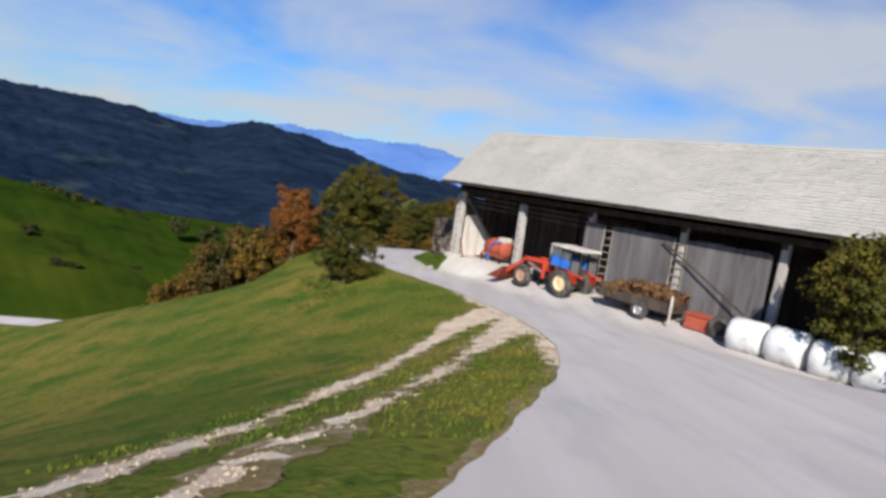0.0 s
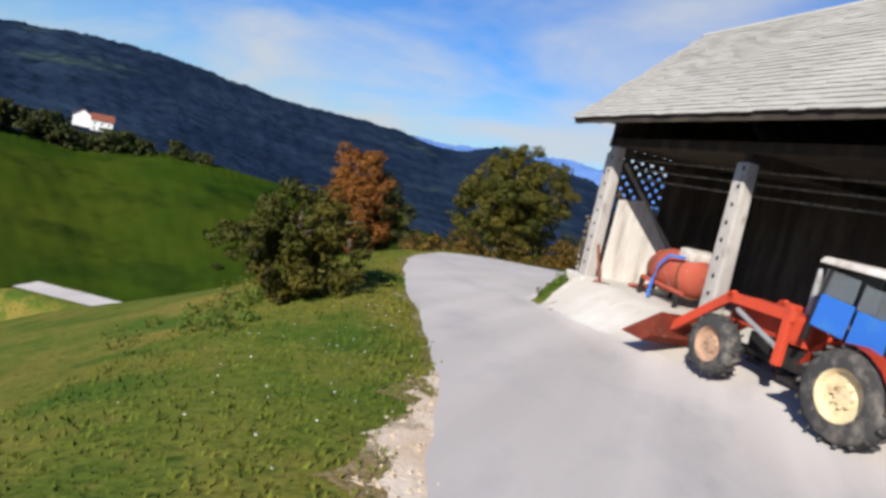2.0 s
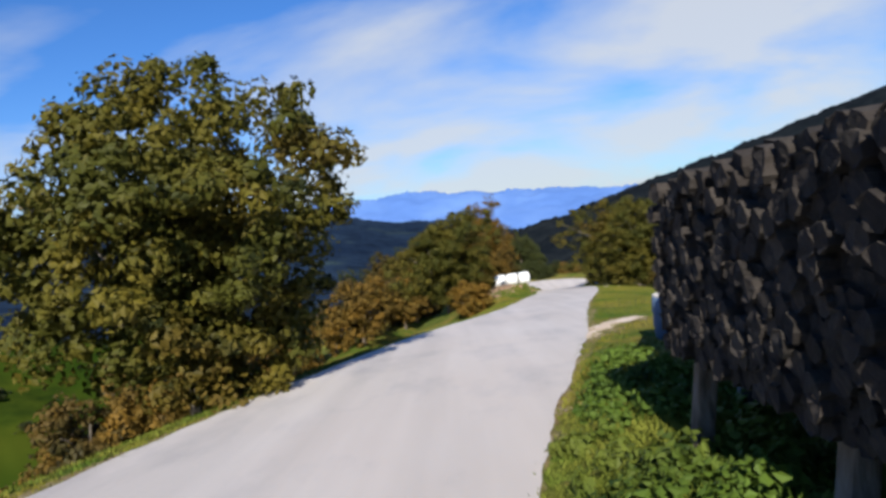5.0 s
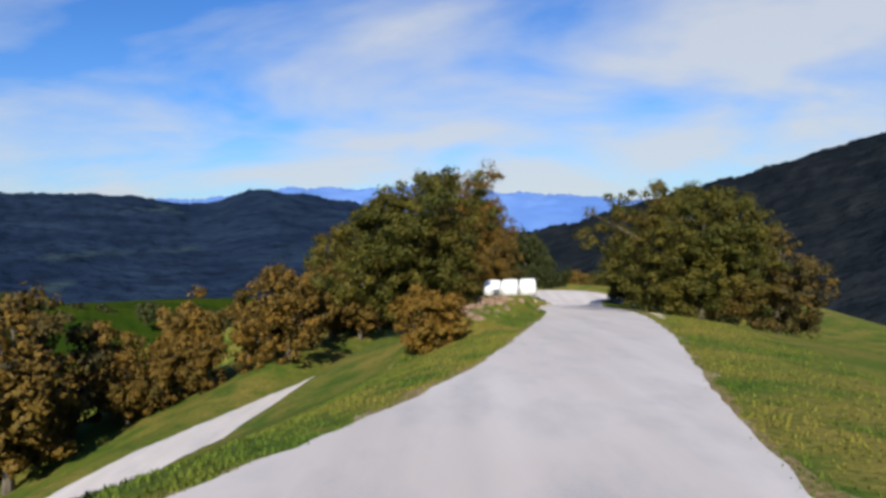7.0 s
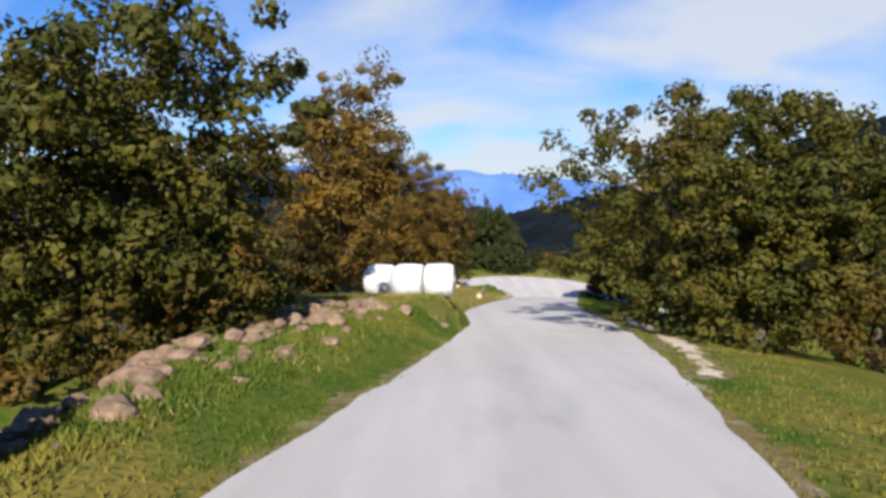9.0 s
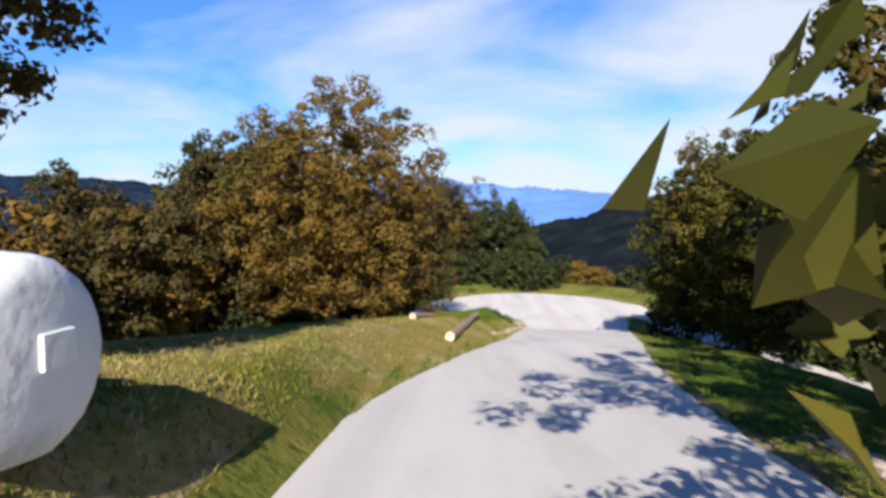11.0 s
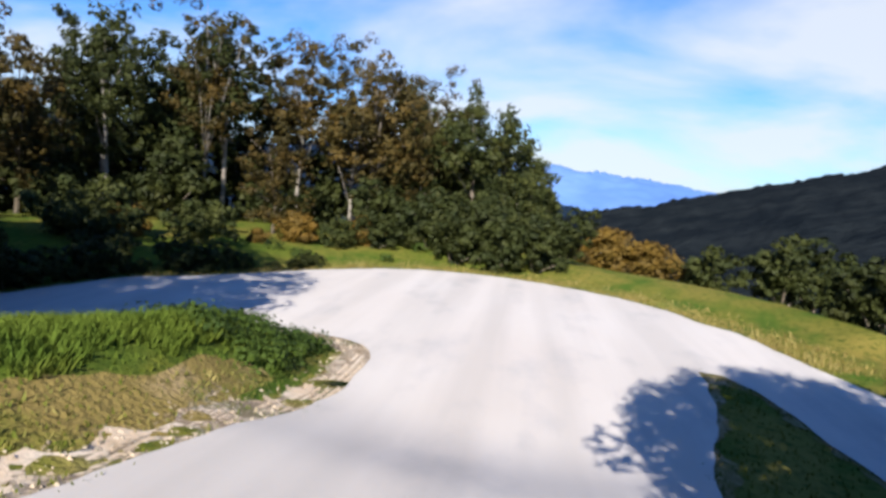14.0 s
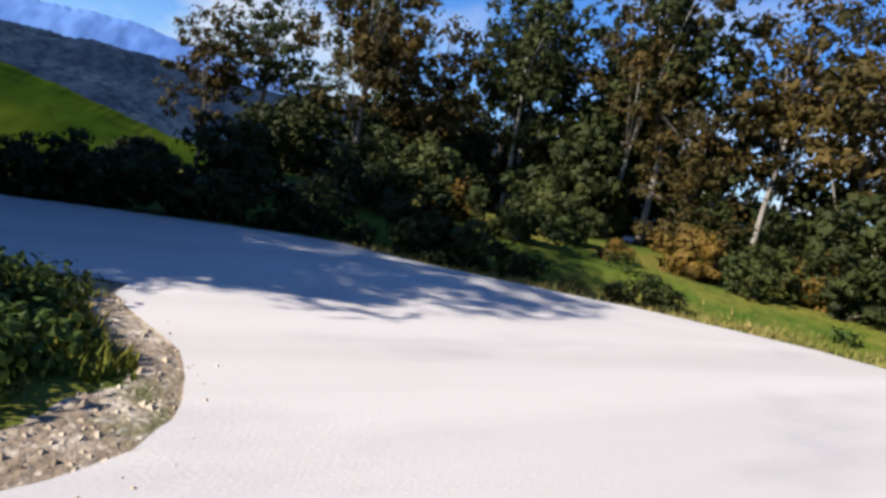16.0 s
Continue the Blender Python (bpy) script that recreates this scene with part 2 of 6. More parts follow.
# firewood near black, with the shade of the unlit faces in its colour
SHADED_WOOD = material("shaded_firewood", (0.026, 0.021, 0.018), 0.95, 0, [((0.05, 0.042, 0.035), 3, 0.45, 0.7, 5), ((0.012, 0.010, 0.008), 7, 0.5, 0.7, 5)], 0.015, 30, per_piece=0.5)
# spots mix wood tone with painted sun flecks and shaded gaps
FIREWOOD = material("firewood", (0.20, 0.155, 0.125), 0.95, 0, [((0.50, 0.43, 0.37), 2.0, 0.53, 0.62, 3), ((0.045, 0.034, 0.027), 2.6, 0.47, 0.58, 4)], 0.02, 26, per_piece=0.8)
CUT_WOOD = material("cut_wood", (0.40, 0.27, 0.175), 0.9, 0, [((0.52, 0.41, 0.31), 4, 0.4, 0.66, 5), ((0.42, 0.20, 0.09), 2.2, 0.58, 0.74, 4)], 0.01, 30, per_piece=0.3)
RED_PAINT = material("red_paint", (0.50, 0.058, 0.025), 0.55, 0, [((0.36, 0.05, 0.03), 3, 0.5, 0.7, 6), ((0.30, 0.15, 0.09), 7, 0.62, 0.76, 6)], 0.004, 30)
DULL_RED = material("dull_red_paint", (0.34, 0.07, 0.04), 0.8, 0, [((0.24, 0.055, 0.035), 2.5, 0.5, 0.7, 6), ((0.40, 0.22, 0.16), 6, 0.60, 0.74, 6)], 0.006, 20)
RUST = material("rust", (0.20, 0.07, 0.035), 0.9, 0.2, [((0.11, 0.045, 0.025), 6, 0.45, 0.7, 6)], 0.006, 40)
BLUE_PAINT = material("blue_paint", (0.03, 0.14, 0.50), 0.5, 0, [((0.05, 0.18, 0.46), 3, 0.5, 0.7, 5)], 0.003, 20)
RUBBER = material("rubber", (0.045, 0.043, 0.042), 0.9, 0, [((0.16, 0.14, 0.12), 5, 0.48, 0.7, 6)], 0.01, 40)
CREAM = material("cream_rim", (0.62, 0.50, 0.30), 0.6, 0, [((0.36, 0.24, 0.13), 6, 0.52, 0.72, 6)], 0.004, 30)
RIM_BROWN = material("muddy_rim", (0.38, 0.24, 0.16), 0.8, 0, [((0.24, 0.13, 0.09), 6, 0.5, 0.7, 6)], 0.004, 30)
IRON = material("dark_iron", (0.035, 0.033, 0.032), 0.6, 0.6, [((0.07, 0.05, 0.04), 6, 0.5, 0.7, 5)], 0.003, 40)
STEEL = material("bare_steel", (0.5, 0.49, 0.47), 0.5, 0.7, [((0.3, 0.26, 0.22), 6, 0.55, 0.72, 5)], 0.003, 30)
STRAW = material("old_straw", (0.13, 0.07, 0.035), 1.0, 0, [((0.21, 0.12, 0.055), 2, 0.45, 0.68, 5), ((0.07, 0.04, 0.025), 3, 0.5, 0.7, 5)], 0.02, 30, per_piece=0.5, shine=0.05)
FADED_BLUE = material("faded_blue_plastic", (0.07, 0.13, 0.24), 0.6, 0, [((0.12, 0.17, 0.25), 4, 0.45, 0.68, 5)], 0.003, 20)
WRAP = material("white_wrap", (0.62, 0.625, 0.62), 0.5, 0, [((0.44, 0.44, 0.42), 3, 0.5, 0.70, 5), ((0.30, 0.28, 0.23), 1.6, 0.60, 0.74, 5)], 0.01, 9)
STONE = material("field_stone", (0.13, 0.082, 0.05), 0.95, 0, [((0.27, 0.18, 0.115), 3, 0.42, 0.66, 6), ((0.15, 0.11, 0.09), 5, 0.52, 0.7, 6)], 0.02, 14, per_piece=0.3)
LIMEWASH = material("limewash", (0.80, 0.79, 0.76), 0.9, 0, [((0.68, 0.66, 0.62), 0.6, 0.5, 0.7, 5)], shine=0.1)
ROOF_TILE = material("roof_tile", (0.22, 0.075, 0.045), 0.9, 0, [((0.14, 0.055, 0.04), 1.0, 0.45, 0.7, 5)], shine=0.1)
GLASS = bpy.data.materials.new("cab_glass")
GLASS.use_nodes = True
gb = GLASS.node_tree.nodes["Principled BSDF"]
gb.inputs["Base Color"].default_value, gb.inputs["Roughness"].default_value = (0.75, 0.82, 0.85, 1), 0.04
gb.inputs["Transmission Weight"].default_value, gb.inputs["IOR"].default_value = 0.9, 1.2


# ---- building helpers ----
def link_mesh(name, verts, faces, mat, parent=None, label="", smooth=False):
    me = bpy.data.meshes.new(name)
    me.from_pydata([tuple(map(float, v)) for v in verts], [], [tuple(map(int, f)) for f in faces])
    if smooth:
        me.polygons.foreach_set("use_smooth", [True] * len(me.polygons))
    me.materials.append(mat)
    ob = new(name, me)
    if parent:
        ob.parent = parent
    return tagged(ob, label)


def part(name, bm, mat, parent=None, label="", smooth=False):
    """Links a bmesh as one mesh object, under a thing or a part if one is given."""
    me = bpy.data.meshes.new(name)
    bmesh.ops.recalc_face_normals(bm, faces=bm.faces)
    bm.to_mesh(me)
    bm.free()
    if smooth:
        me.polygons.foreach_set("use_smooth", [True] * len(me.polygons))
    me.materials.append(mat)
    ob = new(name, me)
    if parent:
        ob.parent = parent
    return tagged(ob, label)


def thing(name, m, label, category, group="", kind=""):
    ob = new(name)
    ob.empty_display_size = 0.2
    ob.matrix_world = m
    return tagged(ob, label, category, group, kind)


def add_box(bm, size, centre, rot=None, bevel=0.0, taper=1.0):
    """A box in a bmesh; taper narrows its top; bevel rounds its edges."""
    made = bmesh.ops.create_cube(bm, size=1.0)["verts"]
    for v in made:
        k = taper if v.co.z > 0 else 1.0
        v.co = Vector((v.co.x * size[0] * k, v.co.y * size[1] * k, v.co.z * size[2]))
    if bevel:
        edges = list({e for v in made for e in v.link_edges})
        made = [v for v in bmesh.ops.bevel(bm, geom=edges, offset=bevel, segments=2, affect="EDGES", profile=0.6)["verts"]] + [v for v in made if v.is_valid]
        made = list(set(made))
    r = rot if rot is not None else Matrix.Identity(3)
    for v in made:
        v.co = r @ v.co + Vector(centre)
    return made


def add_tube(bm, pts, radii, sides=10, caps=True):
    """A round bar along points, with a radius at each."""
    rings = []
    for i, p in enumerate(pts):
        p = Vector(tuple(p))
        a, b = Vector(pts[max(i - 1, 0)]), Vector(pts[min(i + 1, len(pts) - 1)])
        axis = (b - a).normalized()
        side = axis.cross(Vector((0, 0, 1)) if abs(axis.z) < 0.9 else Vector((1, 0, 0))).normalized()
        other = axis.cross(side)
        r = radii[i] if hasattr(radii, "__len__") else radii
        rings.append([bm.verts.new(p + r * (math.cos(k * math.tau / sides) * side + math.sin(k * math.tau / sides) * other)) for k in range(sides)])
    for a, b in zip(rings, rings[1:]):
        for k in range(sides):
            bm.faces.new((a[k], a[(k + 1) % sides], b[(k + 1) % sides], b[k]))
    if caps:
        bm.faces.new(rings[0][::-1])
        bm.faces.new(rings[-1])
    return rings


def smooth01(x):
    x = np.clip(x, 0, 1)
    return x * x * (3 - 2 * x)


def wobble(x, y, size, seed=0.0):
    """Soft noise between about -1 and 1 on arrays, from a few waves."""
    a = np.sin(x / size * 1.7 + 1.3 * np.sin(y / size * 1.1 + seed) + seed * 2.1)
    b = np.sin(y / size * 2.1 + 1.7 * np.sin(x / size * 1.3 + seed * 1.7) + 0.7)
    c = np.sin((x + y) / size * 3.9 + 2.0 * np.sin((x - y) / size * 2.3 + seed))
    return (a + b + 0.6 * c) / 2.6


# ---- the lie of the land ----
ROAD_Y = [-60, -20, 0, 4.5, 8, 12, 16, 20, 24, 28, 30, 32.6, 35, 37, 43, 48, 53, 58, 63, 69, 75, 81, 88, 95, 104, 110, 116, 121, 126, 131, 160]
ROAD_L = [-6, -4, -1.6, -0.1, 1.3, 2.5, 2.8, 1.9, 0.4, -1.9, -2.9, -4.1, -5.1, -5.7, -6.9, -6.9, -5.9, -4.7, -3.2, -0.5, 1.2, 2.45, 3.9, 5.2, 5.5, 6.8, 8.5, 9.4, 10.4, 11.0, 11.0]
ROAD_R = [-1, 0.6, 3.2, 4.7, 6.0, 7.0, 7.4, 7.0, 5.6, 3.2, 1.5, -0.6, -0.85, -1.0, -2.05, -1.2, 0.2, 1.45, 2.5, 3.9, 5.6, 7.1, 8.7, 9.9, 10.7, 11.8, 13.2, 14.3, 15.4, 16.3, 16.5]
LEVEL_Y = [-60, -20, 0, 8.5, 17, 25, 33, 41.5, 64, 72, 80, 99, 107, 115, 121, 128, 170]
LEVEL_Z = [5.4, 1.9, 0.02, -0.93, -1.70, -2.23, -2.70, -3.36, -5.28, -5.99, -6.75, -8.87, -9.85, -10.75, -11.65, -12.45, -12.45]


def road_left(y):
    return np.interp(y, ROAD_Y, ROAD_L)


def road_right(y):
    return np.interp(y, ROAD_Y, ROAD_R)


def soft_interp(y, ys, zs):
    return (np.interp(y - 3, ys, zs) + 2 * np.interp(y, ys, zs) + np.interp(y + 3, ys, zs)) / 4


def edge_left(y):
    return (road_left(y - 2) + 2 * road_left(y) + road_left(y + 2)) / 4


def edge_right(y):
    return (road_right(y - 2) + 2 * road_right(y) + road_right(y + 2)) / 4


def to_line(x, y, line):
    """Distance from a broken line of (x, y, z, half width), and z and half width at its nearest point."""
    best, z, w = np.full(np.shape(x), 1e9), np.zeros(np.shape(x)), np.zeros(np.shape(x))
    for a, b in zip(line, line[1:]):
        dx, dy = b[0] - a[0], b[1] - a[1]
        k = np.clip(((x - a[0]) * dx + (y - a[1]) * dy) / (dx * dx + dy * dy), 0, 1)
        d = np.hypot(x - a[0] - k * dx, y - a[1] - k * dy)
        near = d < best
        best, z, w = np.where(near, d, best), np.where(near, a[2] + k * (b[2] - a[2]), z), np.where(near, a[3] + k * (b[3] - a[3]), w)
    return best, z, w


LOWER = [(11, 136, -12.45, 4.6), (8.5, 134.0, -12.45, 4.25), (5.0, 132.0, -12.47, 2.7), (2.4, 127.4, -12.7, 1.9), (-1.5, 115, -12.9, 1.9), (-7.6, 97, -12.5, 1.35), (-12.2, 84, -12.2, 1.15),
         (-16, 68, -12.6, 1.4), (-20, 57, -13.3, 1.2), (-28, 49.4, -13.75, 1.15), (-38.5, 47.2, -14.0, 1.15), (-60, 43, -25.0, 1.7), (-90, 38, -42, 1.7)]
APRON = [(13.3, 129, -12.45, 2.3), (13.1, 131.5, -12.45, 3.0), (11.6, 135.2, -12.45, 5.3), (12.6, 134.8, -12.45, 5.3)]
BRANCH = [(14.2, 135.2, -12.45, 2.9), (16.9, 134.3, -12.45, 1.7), (18.35, 130.2, -12.5, 1.3), (19.4, 124, -12.7, 1.3), (21.4, 116, -13.0, 1.5), (22.8, 106, -13.0, 1.8), (25, 90, -12.5, 1.8)]


BARN_AT, BARN_U, BARN_V, FLOOR = (0.6, 33.4), (0.62, -0.785), (0.785, 0.62), -1.74


def barn_uv(x, y):
    """Along the barn's front from its far post, into the barn, and how far the yard reaches before it."""
    pu = (x - BARN_AT[0]) * BARN_U[0] + (y - BARN_AT[1]) * BARN_U[1]
    pv = (x - BARN_AT[0]) * BARN_V[0] + (y - BARN_AT[1]) * BARN_V[1]
    return pu, pv, np.interp(pu, [0, 4, 10, 20], [1.35, 2.0, 4.2, 5.5])


def barn_at(u, v, z=0.0):
    return (BARN_AT[0] + u * BARN_U[0] + v * BARN_V[0], BARN_AT[1] + u * BARN_U[1] + v * BARN_V[1], z)


def land(x, y):
    """Ground height on arrays."""
    zr = soft_interp(y, LEVEL_Y, LEVEL_Z)
    dl, dr = np.maximum(edge_left(y) - x, 0), np.maximum(x - edge_right(y), 0)
    steep = np.interp(y, [-30, 5, 20, 34, 60, 84, 100, 116, 124], [0.22, 0.31, 0.40, 0.46, 0.41, 0.40, 0.30, 0.22, 0.16])
    fall = dl - 1.4 * (1 - np.exp(-dl / 1.4))
    shelf = np.interp(y, [80, 87, 92, 100, 116, 124], [0, 2.6, 4.5, 6.0, 6.5, 4.5])
    bump = np.interp(y, [70, 80, 88, 97, 104, 112, 122], [0, 0.15, 0.55, 1.0, 0.85, 0.85, 0.75])
    bank = bump * smooth01(dl / np.interp(y, [90, 96, 102, 108], [2.2, 0.9, 0.9, 2.4])) * (1 - smooth01((dl - shelf) / 4))
    fall = np.maximum(fall - shelf, 0)
    left = -bank + steep * np.minimum(fall, 70) + 0.62 * np.clip(fall - 70, 0, 60) + 0.05 * np.maximum(fall - 130, 0)
    rise = np.interp(y, [-20, 8, 14, 34, 40], [0.02, 0.05, 0.05, 0.02, 0.0])
    sink = np.interp(y, [46, 62, 72, 100, 112, 125], [0.0, 0.10, 0.2, 0.22, 0.16, 0.05])
    fr = dr - 1.6 * (1 - np.exp(-dr / 1.6))
    right = rise * np.minimum(dr, 14) - sink * np.minimum(fr, 16) - np.where(y > 60, 0.3, 0.12) * np.clip(dr - 22, 0, 150)
    right = right + np.interp(y, [34.6, 36.4, 41, 46, 51, 55], [0, 0.5, 0.5, 0.35, 0.3, 0]) * smooth01((dr - 0.1) / 1.1)
    # beyond a brow below the road the meadow drops into a hollow
    brow = 29.5 + 0.5 * np.maximum(-8 - x, 0)
    left = left + 3.4 * smooth01((y - brow) / 13) * smooth01((dl - 2.0) / 6) * (1 - smooth01((y - 58) / 14))
    left = left + 0.34 * np.clip(fall - 23, 0, 45)
    z = zr - left + right
    z = z + 0.05 * wobble(x, y, 3.1) * smooth01((dl + dr - 0.8) / 3) + 0.35 * wobble(x, y, 17.0, 2.0) * smooth01((dl + dr - 8) / 20)
    # round the bend the land beyond the outer edge
    da, za, wa = to_line(x, y, APRON)
    out = np.maximum(da - wa, 0)
    north = np.clip((y - 129) / 6, 0, 1) * np.clip((x + 60) / 40, 0, 1)
    hump = 0.35 * smooth01(out / 2.5) + 0.05 * np.clip(out - 3, 0, 8) - (0.02 + 0.28 * smooth01((x - 10) / 14)) * np.clip(out - 4, 0, 300) - 0.10 * np.clip(out - 14, 0, 500)
    z = z * (1 - north) + (-12.45 + hump) * north
    # the farmyard, raised to the barn's floor
    pu, pv, front = barn_uv(x, y)
    k = smooth01((pv + front) / (front * 0.85)) * smooth01((pu + 1.2) / 1.0) * smooth01((47 - pu) / 3) * (1 - smooth01((pv - 6) / 6))
    z = z * (1 - k) + (FLOOR + 0.15 * np.minimum(pv, 0) - 0.012 * np.maximum(8 - pu, 0) * np.minimum(-np.minimum(pv, 0), 2)) * k
    for line, margin in ((LOWER, 3.0), (BRANCH, 3.0), (APRON, 3.0)):
        d, zl, w = to_line(x, y, line)
        k = 1 - smooth01((d - w - 0.5) / margin)
        z = z * (1 - k) + zl * k
    return np.maximum(z, -95)


def land_at(x, y):
    return float(land(np.array([float(x)]), np.array([float(y)]))[0])


def paved(x, y):
    """Below nought where the asphalt lies."""
    ragged = 0.045 * wobble(x, y, 1.1, 1.0) + 0.045 * wobble(x, y, 0.45, 3.0)
    s = np.maximum(np.maximum(edge_left(y) - x, x - edge_right(y)), y - 131.5)
    for line in (APRON, LOWER, BRANCH):
        d, _, w = to_line(x, y, line)
        r = 0.35 if line is BRANCH else 1.6
        k = np.clip(0.5 + 0.5 * (d - w - s) / r, 0, 1)
        s = d - w + (s - d + w) * k - r * k * (1 - k)
    pu, pv, front = barn_uv(x, y)
    s = np.minimum(s, np.maximum(np.maximum(6.5 - pu, pu - 44), np.maximum(-front - 1.0 - 0.9 * np.clip(pu - 12, 0, 14) - pv, pv + 0.1)))
    return s + ragged


def yard(x, y):
    pu, pv, front = barn_uv(x, y)
    return np.maximum(np.maximum(0.02 - pu, pu - 24), np.maximum(-front - 0.4 - pv, pv - 4.6)) + 0.15 * wobble(x, y, 0.8, 4.0)


TRACK_A = [(1.9, 19.2, 0, 0.9), (0.8, 18.0, 0, 0.5), (-0.3, 15.4, 0, 0.18), (-1.3, 12.0, 0, 0.15), (-2.4, 8.2, 0, 0.14), (-3.2, 5.2, 0, 0.14), (-4.2, 1.5, 0, 0.13), (-5.5, -6, 0, 0.12)]
TRACK_B = [(2.6, 17.2, 0, 0.9), (1.8, 16.0, 0, 0.5), (0.9, 13.8, 0, 0.17), (0.1, 11.2, 0, 0.13), (-1.0, 7.6, 0, 0.11), (-1.8, 5.0, 0, 0.10), (-2.8, 1.2, 0, 0.10), (-4.2, -6, 0, 0.09)]
VERGES = [[(2.4, 11.6, 0, 0.2), (2.8, 15.5, 0, 0.35), (2.0, 19.8, 0, 0.4), (0.7, 23.5, 0, 0.15)], 
          [(8.2, 118, 0, 0.02), (9.5, 123, 0, 0.2), (10.1, 126.0, 0, 0.2), (10.4, 128.0, 0, 0.2), (10.2, 129.2, 0, 0.12)],
          [(9.0, 87.0, 0, 0.1), (10.2, 91.2, 0, 0.22), (11.0, 97, 0, 0.22), (11.6, 102, 0, 0.05)], [(0.9, 56, 0, 0.1), (2.0, 58.6, 0, 0.3), (3.4, 60.2, 0, 0.25)]]


def worn(x, y):
    ragged = 0.15 * wobble(x, y, 0.28, 5.0) + 0.13 * wobble(x, y, 0.13, 2.0) + 0.15 * wobble(x, y, 1.3, 7.0)
    s = np.full(np.shape(x), 1e9)
    for line in (TRACK_A, TRACK_B, *VERGES):
        d, _, w = to_line(x, y, line)
        s = np.minimum(s, d - w)
    return s + ragged


def hairpin_rim(x, y):
    """The driven-over stony rim inside the hairpin."""
    return np.maximum(np.maximum(paved(x, y) - 0.42, np.maximum(120.0 - y, y - 130.6)), np.maximum(x - 11.5, 5.5 - x)) + 0.10 * wobble(x, y, 0.28, 5.0) + 0.15 * wobble(x, y, 1.1, 7.0)


def sheet(name, inside, step, bounds, lift, mat, label, parent=None):
    """A thin ground cover where inside(x, y) < 0: a grid whose rim is drawn to the outline."""
    xs, ys = np.arange(bounds[0], bounds[1], step), np.arange(bounds[2], bounds[3], step)
    gx, gy = np.meshgrid(xs, ys)
    s = inside(gx, gy)
    h = step * 0.25
    keep = s < 0
    quad = keep[:-1, :-1] | keep[1:, :-1] | keep[:-1, 1:] | keep[1:, 1:]
    rim = (s > 0) & (s < step * 3)
    for _ in range(3):
        px, py = gx[rim], gy[rim]
        v = inside(px, py)
        sx, sy = (inside(px + h, py) - inside(px - h, py)) / (2 * h), (inside(px, py + h) - inside(px, py - h)) / (2 * h)
        norm = np.maximum(sx * sx + sy * sy, 0.4)
        gx[rim], gy[rim] = px - np.clip(v * sx / norm, -step, step), py - np.clip(v * sy / norm, -step, step)
    gz = land(gx, gy) + lift
    index = np.full(gx.shape, -1)
    used = np.zeros(gx.shape, bool)
    for a in (slice(None, -1), slice(1, None)):
        for b in (slice(None, -1), slice(1, None)):
            used[a, b] |= quad
    index[used] = np.arange(used.sum())
    j, i = np.nonzero(quad)
    faces = np.stack([index[j, i], index[j, i + 1], index[j + 1, i + 1], index[j + 1, i]], 1)
    ob = link_mesh(name, np.stack([gx[used], gy[used], gz[used]], 1), faces, mat, None, label, smooth=True)
    return tagged(ob, category=name, kind="structure")


def growing(lo, hi, step, far):
    inner, out = list(np.arange(lo, hi + step / 2, step)), []
    a, b, s = lo, hi, step
    left, right = [], []
    while b < far or a > -far:
        s *= 1.22
        a, b = a - s, b + s
        left.append(a), right.append(b)
    return np.array(left[::-1] + inner + right)


gx, gy = np.meshgrid(growing(-34, 36, 0.5, 4800), growing(-14, 150, 0.5, 4800))
gz = land(gx, gy)
under = (np.minimum(paved(gx, gy), yard(gx, gy)) < -0.6)
gz = np.where(under, gz - 0.10, gz)
ny, nx = gx.shape
base = np.arange(ny * nx).reshape(ny, nx)
faces = np.stack([base[:-1, :-1], base[:-1, 1:], base[1:, 1:], base[1:, :-1]], -1).reshape(-1, 4)
tagged(link_mesh("ground", np.stack([gx, gy, gz], -1).reshape(-1, 3), faces, GRASS, None, "sloping green and straw-coloured meadow with worn patches", smooth=True), category="ground", kind="structure")
sheet("road", paved, 0.25, (-40, 34, -34, 144), 0.035, ASPHALT, "narrow pale grey asphalt country road with ragged edges")
sheet("road_shoulder", lambda x, y: np.maximum(np.maximum(paved(x, y) - 0.19 - 0.15 * wobble(x, y, 2.3, 6.0) - 0.12 * wobble(x, y, 0.5, 8.0) - 0.08 * wobble(x, y, 0.19, 9.0), -0.1 - paved(x, y)), np.maximum(y - 133, np.where((y > 28) & (y < 36) & (x > -3), 1.0, 0.02 - yard(x, y)))), 0.13, (-8, 18, 4, 133.5), 0.012, VERGE, "narrow strip of dry brown grass and grit along the asphalt")
sheet("yard", lambda x, y: np.maximum(yard(x, y), -0.3 - paved(x, y)), 0.25, (-2, 22, 6, 42), 0.018, CONCRETE, "pale dusty concrete farmyard before the barn")
sheet("dry_meadow", lambda x, y: np.maximum(np.maximum(0.02 - paved(x, y), -worn(x, y) - 0.1), np.maximum(np.maximum(94.0 - y, y - 127.5), edge_left(y) - np.interp(y, [94, 98, 104, 112, 122, 128], [2.0, 5.5, 6.0, 3.0, 1.5, 0.9]) - x)) + 0.35 * wobble(x, y, 0.9, 3.0) + 0.2 * wobble(x, y, 0.35, 5.0), 0.25, (-3, 11, 93, 129), 0.010, DRY_MEADOW, "dry straw-coloured meadow strip inside the bend")
sheet("track_margin", lambda x, y: np.maximum(worn(x, y) - 0.22 - 0.2 * wobble(x, y, 0.5, 3.0) - 0.15 * wobble(x, y, 1.7, 8.0), -0.02 - paved(x, y)), 0.12, (-8, 12, -1, 134), 0.010, VERGE, "brown trodden grass beside the gravel ruts")
